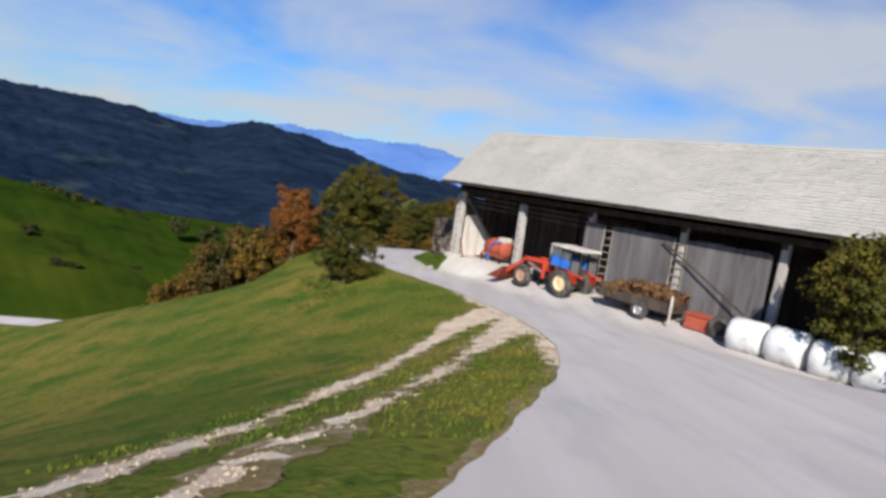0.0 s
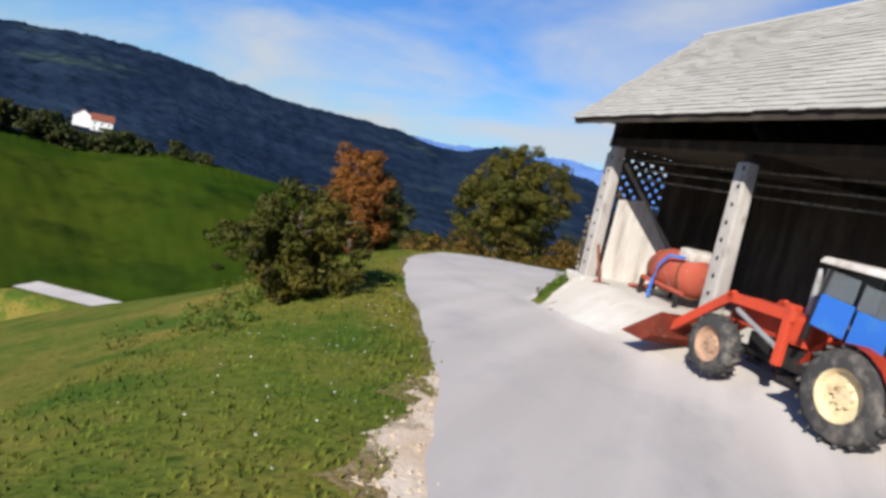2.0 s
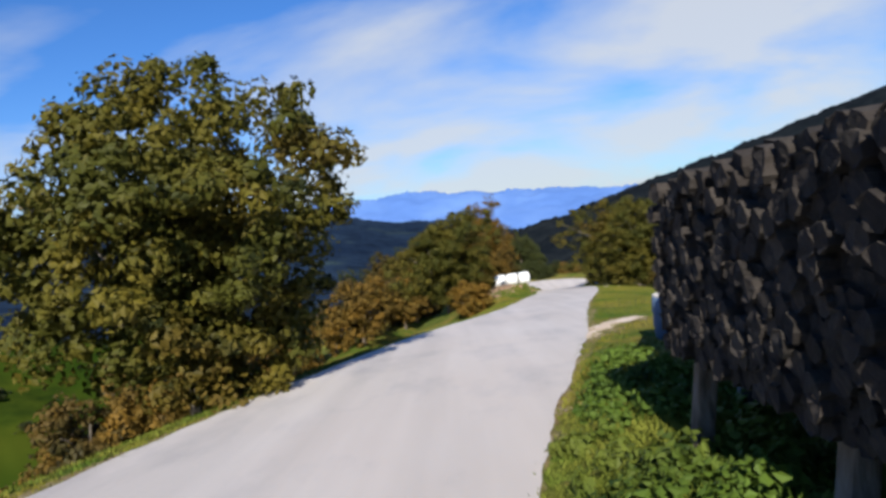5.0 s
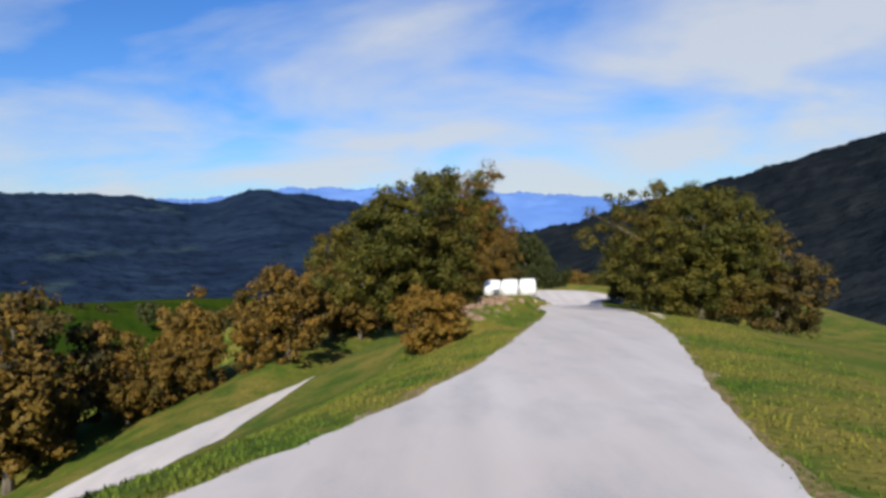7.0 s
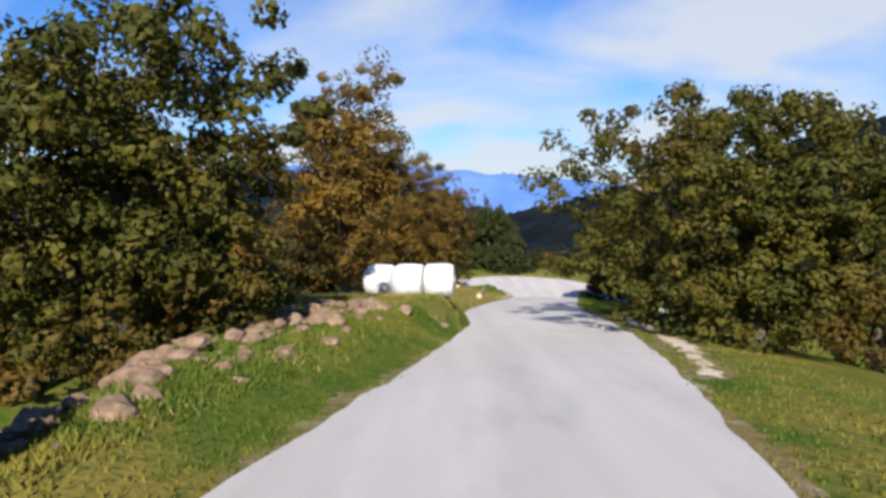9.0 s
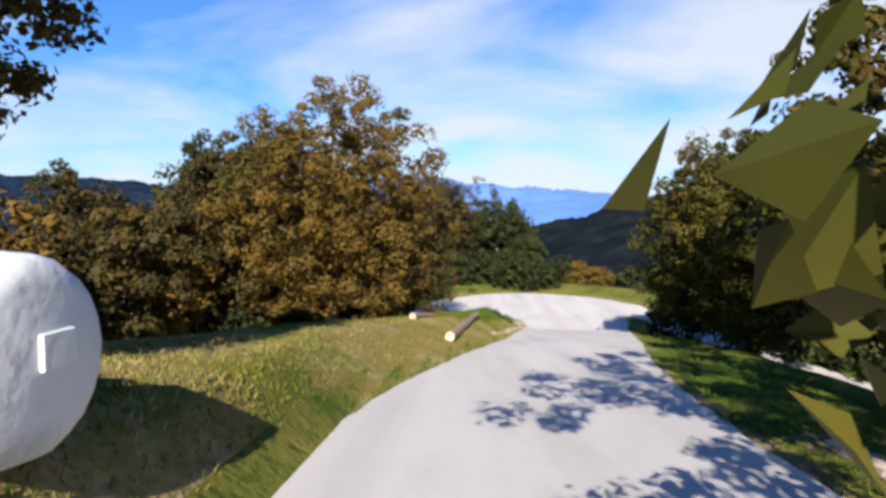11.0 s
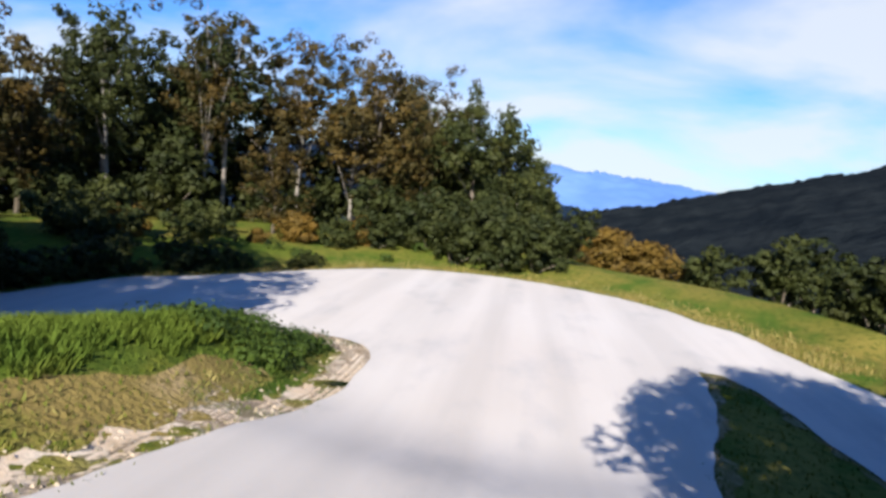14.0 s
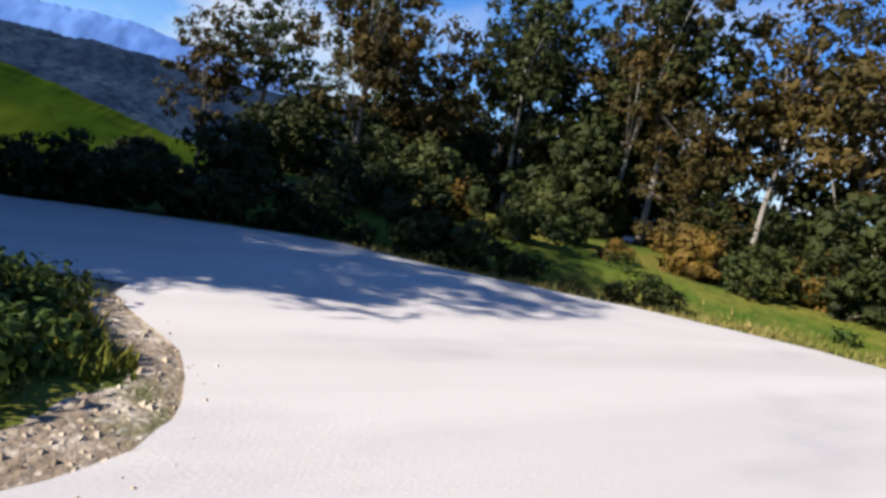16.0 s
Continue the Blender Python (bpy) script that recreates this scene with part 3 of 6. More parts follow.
sheet("hairpin_rim", lambda x, y: np.maximum(hairpin_rim(x, y), -0.03 - paved(x, y)), 0.11, (4, 13, 119, 132), 0.014, RUBBLE, "brown stony rim worn along the inside of the hairpin")
sheet("gravel_track", lambda x, y: np.maximum(worn(x, y), -0.03 - paved(x, y)), 0.11, (-8, 14, -1, 134), 0.014, GRAVEL, "pale gravel ruts and worn stony verges")


# ---- distance ----
def skyline(name, azimuths, heights, distance, depth, foot, mat, label, rough, seed, eye=(4, 60, -4)):
    """A wooded range: its crest in degrees above the level, to the left from ahead, at a distance; its side falls towards the valley."""
    az = np.arange(azimuths[0], azimuths[-1] + 0.01, 0.2 * np.sign(azimuths[-1] - azimuths[0]))
    order = np.argsort(azimuths)
    el = np.interp(az, np.array(azimuths)[order], np.array(heights)[order])
    rng = np.random.RandomState(seed)
    crest = eye[2] + distance * np.tan(np.radians(el)) + rough * (0.7 * wobble(az * 40, az * 0, 37.0, seed) + 0.35 * wobble(az * 40, az * 0, 7.0, seed + 2) + 0.45 * rng.rand(len(az)))
    k = np.exp(-np.linspace(-2, 2, 61) ** 2)
    soft = np.convolve(np.pad(crest, 30, "edge"), k / k.sum(), "valid")
    rows, steps = [], 30
    for k in range(steps + 3):
        f = k / steps
        if f <= 1:
            d = distance - depth * f
            z = soft + (crest - soft) * max(0, 1 - 7 * f) + (foot - soft) * f ** 1.25 + rough * (1.2 * wobble(az * distance * 0.0175, az * 0 + d, distance * 0.035, seed + 1) + 0.5 * wobble(az * distance * 0.0175, az * 0 + d, distance * 0.012, seed + 3)) * min(1, 4 * f) * (1 - f)
        else:
            d, z = distance + depth * 0.8 * (k - steps), crest * (1 - 0.5 * (k - steps)) + foot * 0.5 * (k - steps)
        rows.append((d, np.stack([eye[0] - d * np.sin(np.radians(az)), eye[1] + d * np.cos(np.radians(az)), z], 1)))
    rows.sort(key=lambda r: r[0])
    pts = np.stack([r[1] for r in rows])
    b = np.arange(pts.shape[0] * pts.shape[1]).reshape(pts.shape[:2])
    faces = np.stack([b[:-1, :-1], b[:-1, 1:], b[1:, 1:], b[1:, :-1]], -1).reshape(-1, 4)
    return tagged(link_mesh(name, pts.reshape(-1, 3), faces, mat, None, label, smooth=True), category="mountain", kind="structure")


skyline("far_range", [150, 100, 84, 60, 40, 22, 14, 10, 7, 3, -1, -4, -8, -12, -16, -25, -40, -70], [3, 5.5, 6.5, 3.5, 2, 2.2, 3.1, 3.0, 2.8, 3.2, 2.6, 2.3, 2.1, 1.7, 1.2, 1, 1.5, 2], 4300, 900, -120, HAZE_BLUE, "mountain range at the end of the valley, painted blue for haze", 16, 3)
skyline("wooded_mountain", [150, 110, 92, 82, 66, 58, 52, 46, 40, 36, 32, 28, 24, 21.7, 18, 14, 9, 5, 0, -4, -8], [4, 4.5, 4.0, 4.2, 3.2, 3.6, 4.2, 4.0, 3.1, 2.7, 2.7, 2.6, 1.9, 1.5, 3.0, 2.6, 1.7, 0.6, 0.3, -1.0, -2.5], 2400, 1950, -95, TREES_HAZED, "dark wooded mountain ridge across the valley, tinted blue for haze", 9, 5)
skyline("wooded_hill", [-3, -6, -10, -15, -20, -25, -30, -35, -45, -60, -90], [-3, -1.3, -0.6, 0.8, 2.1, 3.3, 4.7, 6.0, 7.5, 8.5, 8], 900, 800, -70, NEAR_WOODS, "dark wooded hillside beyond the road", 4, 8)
skyline("pasture_hill", [130, 100, 92, 86, 80, 70, 57, 50, 47, 42, 38, 34, 30, 24, 16, 8], [1, 1, 0.8, 0.9, 0, -2.5, -4.2, -3.3, -3.4, -4.0, -4.4, -5.4, -6.3, -7.1, -8.5, -11], 380, 270, -85, PASTURE, "green pasture hillside across the valley", 0.8, 11)


# ---- trees ----
def leaves(rng, centres, sizes, per, leaf, droop=0.15):
    """Many small folded leaf blades round clump centres."""
    n = len(centres) * per
    c, s = np.repeat(centres, per, 0), np.repeat(sizes, per)[:, None]
    d = rng.normal(size=(n, 3))
    d /= np.linalg.norm(d, axis=1, keepdims=True)
    p = c + d * s * (0.52 + 0.50 * rng.rand(n, 1)) * np.array([1, 1, 0.78])
    nrm = 1.5 * d + 0.42 * rng.normal(size=(n, 3)) + np.array([0, 0, 0.3])
    nrm /= np.linalg.norm(nrm, axis=1, keepdims=True)
    u = np.cross(nrm, rng.normal(size=(n, 3)))
    u /= np.linalg.norm(u, axis=1, keepdims=True)
    v = np.cross(nrm, u)
    w = leaf * (0.6 + 0.8 * rng.rand(n, 1))
    verts = np.stack([p - u * w * 0.5, p + v * w * 0.38 - nrm * w * droop, p + u * w * 0.55, p - v * w * 0.38 - nrm * w * droop], 1).reshape(-1, 3)
    return verts, np.arange(n * 4).reshape(-1, 4)


def crown_clumps(rng, rx, ry, h, count, size, lean=0.0):
    """Clump centres over an uneven egg-shaped crown, most of them near its outside."""
    waves = rng.normal(size=(7, 3)) * 2.2
    shift = rng.rand(7) * math.tau
    pts, sizes = [], []
    for k in range(count):
        d = rng.normal(size=3)
        d /= np.linalg.norm(d)
        bulge = 1 + 0.19 * float(np.sin(waves @ d + shift).sum()) / 2
        r = bulge * (0.74 + 0.27 * rng.rand() if k % 5 > 1 else 0.2 + 0.55 * rng.rand())
        low = 1.0 if d[2] > 0 else 1.0 - 0.15 * d[2] * d[2]
        p = np.array([d[0] * (rx - 0.4 * size) * r * low, d[1] * (ry - 0.4 * size) * r * low, h * (0.47 + 0.46 * d[2] * r)])
        p[2] = min(max(p[2], 0.02 * h), h - 0.2 * size)
        pts.append(p + np.array([lean * p[2], 0, 0]))
        sizes.append(size * (0.62 + 0.72 * rng.rand()))
    return np.array(pts), np.array(sizes)


def make_tree(name, x, y, height, rx, ry, mat, seed, label, crown_from=0.18, clumps=80, clump=0.8, per=90, leaf=0.24, trunk=0.22, bark=None, group="", category="tree", z=None, limbs=7, lean=0.0):
    rng = np.random.RandomState(seed)
    z0 = land_at(x, y) - 0.15 if z is None else z
    t = thing(name, pose(x, y, z0), label, category, group)
    h0 = height * crown_from
    cc, ss = crown_clumps(rng, rx, ry, height - h0, clumps, clump, lean)
    cc = cc + np.array([0, 0, h0])
    verts, faces = leaves(rng, cc, ss, per, leaf)
    bm = bmesh.new()
    bend = rng.normal(size=2) * 0.03 * height
    top = height * 0.8
    pts = [(bend[0] * f * f + lean * top * f * f, bend[1] * f * f, top * f) for f in np.linspace(0, 1, 7)]
    add_tube(bm, pts, [trunk * (1.35 if i == 0 else 1 - 0.8 * i / 6) for i in range(7)], 8)
    part("trunk", bm, bark or BARK, t, smooth=True)
    for k in range(limbs):
        f = 0.25 + 0.55 * rng.rand()
        a = Vector(pts[min(6, int(f * 6))])
        b = Vector(cc[rng.randint(len(cc))])
        if b.z < a.z:
            b.z = a.z + 0.3 * height * rng.rand()
        mid = a.lerp(b, 0.5) + Vector((0, 0, 0.04 * height))
        bm = bmesh.new()
        r = trunk * 0.42 * (1 - 0.5 * f)
        add_tube(bm, [a, mid, b], [r, r * 0.65, r * 0.2], 6)
        part("limb", bm, bark or BARK, t, smooth=True)
    link_mesh("crown", verts, faces, mat, t)
    return t


def make_bush(name, x, y, height, rx, ry, mat, seed, label, clumps=30, clump=0.5, per=80, leaf=0.2, group="", stems=4, z=None, category="bush"):
    rng = np.random.RandomState(seed)
    t = thing(name, pose(x, y, land_at(x, y) - 0.1 if z is None else z), label, category, group)
    cc, ss = crown_clumps(rng, rx, ry, height, clumps, clump)
    verts, faces = leaves(rng, cc, ss, per, leaf)
    for k in range(stems):
        b = cc[rng.randint(len(cc))]
        bm = bmesh.new()
        add_tube(bm, [(0.1 * b[0], 0.1 * b[1], 0), (0.5 * b[0], 0.5 * b[1], 0.55 * b[2]), tuple(b)], [0.05, 0.035, 0.012], 5)
        part("stem", bm, BARK, t)
    link_mesh("foliage", verts, faces, mat, t)
    return t


# ---- the barn ----
BARN_M = Matrix(((BARN_U[0], BARN_V[0], 0, BARN_AT[0]), (BARN_U[1], BARN_V[1], 0, BARN_AT[1]), (0, 0, 1, 0), (0, 0, 0, 1)))
EAVE_V, EAVE_Z, RIDGE_V, RIDGE_Z, BACK_V = -1.1, 2.13, 2.0, 4.95, 5.1
BARN_L = 23.5


def build_barn():
    barn = thing("barn", BARN_M, "long open-fronted timber hay barn with a pale grey shingle roof", "barn")
    slope = math.atan2(RIDGE_Z - EAVE_Z, RIDGE_V - EAVE_V)
    run = math.hypot(RIDGE_Z - EAVE_Z, RIDGE_V - EAVE_V)
    rng = random.Random(5)
    # roof boards under the shingles, both sides
    bm = bmesh.new()
    for sign, foot in ((1, EAVE_V), (-1, BACK_V)):
        a = sign * slope
        c = Vector((BARN_L / 2 - 0.2, foot + sign * run / 2 * math.cos(slope), EAVE_Z + run / 2 * math.sin(slope) - 0.05))
        add_box(bm, (BARN_L + 0.5, run, 0.05), c, Matrix.Rotation(a, 3, "X"))
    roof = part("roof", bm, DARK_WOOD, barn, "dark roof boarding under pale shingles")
    # shingle courses: each a row of small lapped shingles
    courses = 26
    for sign, foot in ((1, EAVE_V), (-1, BACK_V)):
        verts, faces = [], []
        for i in range(courses):
            s0 = run * i / courses
            s1 = s0 + run / courses * 1.25
            x = -0.42 - rng.random() * 0.2
            while x < BARN_L + 0.1:
                w = 0.26 + 0.12 * rng.random()
                lo = s0 - 0.05 - 0.03 * rng.random()
                lift = 0.018 + 0.014 * rng.random()
                quad = []
                for xx, ss, hh in ((x, lo, lift + 0.016), (x + w - 0.012, lo, lift + 0.016), (x + w - 0.012, s1, 0.004), (x, s1, 0.004)):
                    quad.append((xx, foot + sign * (ss * math.cos(slope) - hh * math.sin(slope)), EAVE_Z + ss * math.sin(slope) + hh * math.cos(slope)))
                n = len(verts)
                under = [(p[0], p[1] + sign * 0.010 * math.sin(slope), p[2] - 0.014) for p in quad[:2]]
                verts += quad + under
                faces += [(n, n + 1, n + 2, n + 3), (n + 4, n + 5, n + 1, n), (n + 4, n, n + 3), (n + 1, n + 5, n + 2)]
                x += w
        ob = link_mesh("shingles", verts, faces, SHINGLE, roof, "rows of weathered pale grey shingles")
        tagged(ob, kind="stuff")
    bm = bmesh.new()
    add_tube(bm, [(-0.4, RIDGE_V, RIDGE_Z + 0.0), (BARN_L, RIDGE_V, RIDGE_Z + 0.0)], 0.09, 8)
    part("ridge_cap", bm, SHINGLE, roof)
    bm = bmesh.new()
    add_box(bm, (BARN_L + 0.4, 0.04, 0.14), (BARN_L / 2 - 0.2, EAVE_V + 0.02, EAVE_Z - 0.09), None, 0.008)
    part("fascia", bm, DARK_WOOD, roof)
    for u in np.arange(-0.25, BARN_L, 0.95):
        for sign, foot in ((1, EAVE_V), (-1, BACK_V)):
            bm = bmesh.new()
            add_box(bm, (0.1, run - 0.1, 0.13), (u, foot + sign * run / 2 * math.cos(slope), EAVE_Z + run / 2 * math.sin(slope) - 0.15), Matrix.Rotation(sign * slope, 3, "X"))
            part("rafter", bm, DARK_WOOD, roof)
    # posts with peg holes
    for k, (u, v, top, w) in enumerate(((0.10, 0, 1.62, 0.38), (4.65, 0, 1.45, 0.38), (8.6, 0.12, 1.6, 0.3), (12.95, 0.12, 1.6, 0.3), (16.6, 0.1, 1.6, 0.32), (20.4, 0.1, 1.6, 0.32), (0, 4.0, 1.9, 0.4), (4.65, 4.0, 1.9, 0.3), (8.6, 4.0, 1.9, 0.3), (12.95, 4.0, 1.9, 0.3), (16.6, 4.0, 1.9, 0.3), (20.4, 4.0, 1.9, 0.3))):
        bm = bmesh.new()
        h = top - FLOOR + 0.25
        add_box(bm, (w, w * 0.85, h), (u, v, FLOOR - 0.25 + h / 2), Matrix.Rotation(radians(0.8 * (-1) ** k), 3, "Y"), 0.05, 0.82)
        for vt in bm.verts:
            vt.co.x += 0.02 * math.sin(vt.co.z * 3 + k)
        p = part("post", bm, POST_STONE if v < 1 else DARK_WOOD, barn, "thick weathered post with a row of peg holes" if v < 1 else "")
        if k < 2:
            # small dark plates stand for the shade inside the peg holes
            for j in range(9):
                bm = bmesh.new()
                add_box(bm, (0.055, 0.02, 0.075), (u + 0.03 * math.sin(j), v - w * 0.43 + 0.035 * (j / 9), FLOOR + 0.35 + j * 0.34))
                part("peg_hole_shade", bm, IRON, p)
    # beams and rails
    for v, z in ((0, 1.72), (4.0, 1.95)):
        bm = bmesh.new()
        add_box(bm, (BARN_L - 0.2, 0.2, 0.22), (BARN_L / 2 - 0.3, v, z), None, 0.02)
        part("beam", bm, DARK_WOOD, barn)
    for z in (0.95, 1.18, 1.42):
        bm = bmesh.new()
        add_tube(bm, [(0.1, 0.62, z), (4.6, 0.6, z - 0.04), (8.5, 0.6, z - 0.03)], 0.026, 6)
        part("rail", bm, BARK, barn)
    for u in (0.0, 4.65, 8.6, 12.95, 16.6, 20.4):
        bm = bmesh.new()
        add_box(bm, (0.18, 4.1, 0.2), (u, 2.0, 1.5))
        part("crossbeam", bm, DARK_WOOD, barn)
    # loft floor and near-black back boards, put in so the inside reads dark
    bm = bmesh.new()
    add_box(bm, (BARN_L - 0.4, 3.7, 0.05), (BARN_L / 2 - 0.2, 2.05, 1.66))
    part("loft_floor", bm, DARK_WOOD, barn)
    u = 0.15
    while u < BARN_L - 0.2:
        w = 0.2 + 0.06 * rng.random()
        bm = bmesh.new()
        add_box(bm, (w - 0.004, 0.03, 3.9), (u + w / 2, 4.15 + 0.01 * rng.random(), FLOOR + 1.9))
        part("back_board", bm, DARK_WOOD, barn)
        u += w
    # front boarding in two bays, with ladder-like slots between
    for a, b in ((8.45, 9.35), (9.95, 12.6), (13.3, 16.3)):
        u = a
        while u < b - 0.05:
            w = min(0.17 + 0.12 * rng.random(), b - u)
            bm = bmesh.new()
            h = 2.85 + 0.05 * rng.random()
            add_box(bm, (w - 0.008, 0.03, h), (u + w / 2, -0.03 + 0.012 * rng.random(), FLOOR + 0.06 + h / 2), None, 0.004)
            part("board", bm, GREY_BOARD, barn)
            u += w
    for a, b in ((9.42, 9.88), (12.68, 13.22)):
        lad = None
        for side in (a, b):
            bm = bmesh.new()
            add_box(bm, (0.06, 0.07, 2.9), (side, -0.02, FLOOR + 1.45), None, 0.01)
            one = part("ladder_rail", bm, OLD_WOOD, barn)
            lad = lad or one
        for j in range(9):
            bm = bmesh.new()
            add_tube(bm, [(a, -0.02, FLOOR + 0.3 + 0.3 * j), (b, -0.02, FLOOR + 0.31 + 0.3 * j)], 0.03, 6)
            part("rung", bm, OLD_WOOD, lad)
    bm = bmesh.new()
    add_tube(bm, [(12.3, -0.16, 0.95), (15.9, -0.35, FLOOR + 0.75)], 0.035, 6)
    part("brace_pole", bm, DARK_WOOD, barn)
    # far gable end: white sheet below, lattice above, dark boards beyond
    bm = bmesh.new()
    outline = [(0.42, -1.72), (3.2, -1.70), (3.2, -1.15), (2.35, -0.82), (1.15, 0.44), (0.45, 0.34)]
    rows = [[bm.verts.new((uu, v, z)) for v, z in outline] for uu in (0.02, -0.02)]
    bm.faces.new(rows[0]), bm.faces.new(rows[1][::-1])
    for i in range(6):
        bm.faces.new((rows[0][i], rows[1][i], rows[1][(i + 1) % 6], rows[0][(i + 1) % 6]))
    part("gable_sheet", bm, WHITE_SHEET, barn, "white boarding stained by rain")
    for v in np.arange(1.72, 4.0, 0.24):
        bm = bmesh.new()
        add_box(bm, (0.03, 0.232, 3.2), (-0.06, v + 0.12, FLOOR + 2.0))
        part("gable_board", bm, DARK_WOOD, barn)
    # crossed slats fill a window between the post and the boards
    v0, v1, w0, w1 = 0.28, 1.75, 0.35, 1.68
    for sign in (1, -1):
        for k in range(-6, 14):
            c = w0 + 0.30 * k if sign > 0 else w0 + 0.30 * (k + 4)
            a = max(v0, v0 + (w0 - c) if sign > 0 else v0 + (c - w1))
            b = min(v1, v0 + (w1 - c) if sign > 0 else v0 + (c - w0))
            if b - a < 0.12:
                continue
            za, zb = c + sign * (a - v0), c + sign * (b - v0)
            bm = bmesh.new()
            add_box(bm, (0.03, math.hypot(b - a, zb - za), 0.115), (-0.05 + 0.04 * sign, (a + b) / 2, (za + zb) / 2), Matrix.Rotation(math.atan2(zb - za, b - a), 3, "X"))
            part("lattice_slat", bm, DARK_WOOD, barn)
    bm = bmesh.new()
    add_box(bm, (0.06, 4.3, 0.62), (-0.05, 2.0, 1.97))
    part("gable_board", bm, DARK_WOOD, barn)
    bm = bmesh.new()
    add_box(bm, (0.17, 0.2, 3.35), (-0.34, 0.12, FLOOR + 1.55), Matrix.Rotation(radians(-1.5), 3, "Y"), 0.03, 0.8)
    part("post", bm, POST_STONE, barn, "slim weathered post behind the corner post")
    bm = bmesh.new()
    add_tube(bm, [(0.12, 0.30, 1.25), (0.12, 2.62, -1.0)], 0.055, 6)
    part("gable_brace", bm, OLD_WOOD, barn)
    for u in (-0.08, BARN_L - 0.5):
        bm = bmesh.new()
        rows = [[bm.verts.new((u + w, v, z)) for v, z in ((EAVE_V + 0.25, EAVE_Z + 0.02), (BACK_V - 0.25, EAVE_Z + 0.02), (RIDGE_V, RIDGE_Z - 0.25))] for w in (0, 0.03)]
        bm.faces.new(rows[0]), bm.faces.new(rows[1][::-1])
        for a in range(3):
            bm.faces.new((rows[0][a], rows[1][a], rows[1][(a + 1) % 3], rows[0][(a + 1) % 3]))
        part("gable_top", bm, DARK_WOOD, barn)
    bm = bmesh.new()
    add_box(bm, (0.3, 4.2, 3.9), (BARN_L - 0.6, 2.05, FLOOR + 1.9))
    part("end_wall", bm, GREY_BOARD, barn)
    # plinth under the far post
    bm = bmesh.new()
    add_box(bm, (0.9, 4.6, 0.6), (-0.05, 2.0, FLOOR - 0.28), None, 0.06)
    part("plinth", bm, CONCRETE, barn)
    return barn


build_barn()


# ---- farm machines ----
def wheel(parent, name, at, radius, width, rim_mat, lugs=18, rim=0.56):
    """A farm wheel: a tyre with lugs, and a dished rim with a hub and bolts. Its axle runs along y."""
    x, y, z = at
    prof = [(-0.5, rim), (-0.5, 0.86), (-0.42, 0.95), (-0.2, 1.0), (0.2, 1.0), (0.42, 0.95), (0.5, 0.86), (0.5, rim)]
    bm = bmesh.new()
    n = 36
    rings = [[bm.verts.new((x + radius * r * math.cos(k * math.tau / n), y + w * width, z + radius * r * math.sin(k * math.tau / n))) for w, r in prof] for k in range(n)]
    for a, b in zip(rings, rings[1:] + rings[:1]):
        for i in range(len(prof) - 1):
            bm.faces.new((a[i], a[i + 1], b[i + 1], b[i]))
    for k in range(lugs):
        for s in (-1, 1):
            a = (k + (0.5 if s > 0 else 0)) * math.tau / lugs
            rot = Matrix.Rotation(-a, 3, "Y") @ Matrix.Rotation(radians(28 * s), 3, "X")
            add_box(bm, (radius * 0.06, width * 0.5, radius * 0.07), Vector((x, y, z)) + Matrix.Rotation(-a, 3, "Y") @ Vector((radius * 1.01, s * width * 0.25, 0)), rot)
    w = part(name, bm, RUBBER, parent, "worn muddy black tractor tyre", True)
    bm = bmesh.new()
    prof = [(-0.46, rim * 1.02), (-0.38, rim * 0.94), (-0.18, rim * 0.86), (-0.14, rim * 0.5), (-0.26, rim * 0.36), (-0.28, 0.0)]
    rings = [[bm.verts.new((x + radius * r * math.cos(k * math.tau / 28), y + q * width, z + radius * r * math.sin(k * math.tau / 28))) for q, r in prof[:-1]] for k in range(28)]
    hub = bm.verts.new((x, y + prof[-1][0] * width, z))
    for a, b in zip(rings, rings[1:] + rings[:1]):
        for i in range(len(prof) - 2):
            bm.faces.new((a[i], a[i + 1], b[i + 1], b[i]))
        bm.faces.new((a[-1], hub, b[-1]))
    for k in range(8):
        a = k * math.tau / 8
        add_tube(bm, [(x + radius * rim * 0.42 * math.cos(a), y - 0.3 * width, z + radius * rim * 0.42 * math.sin(a)), (x + radius * rim * 0.42 * math.cos(a), y - 0.18 * width, z + radius * rim * 0.42 * math.sin(a))], radius * 0.035, 6)
    part("rim", bm, rim_mat, w, "dirty steel rim with bolts")
    return w


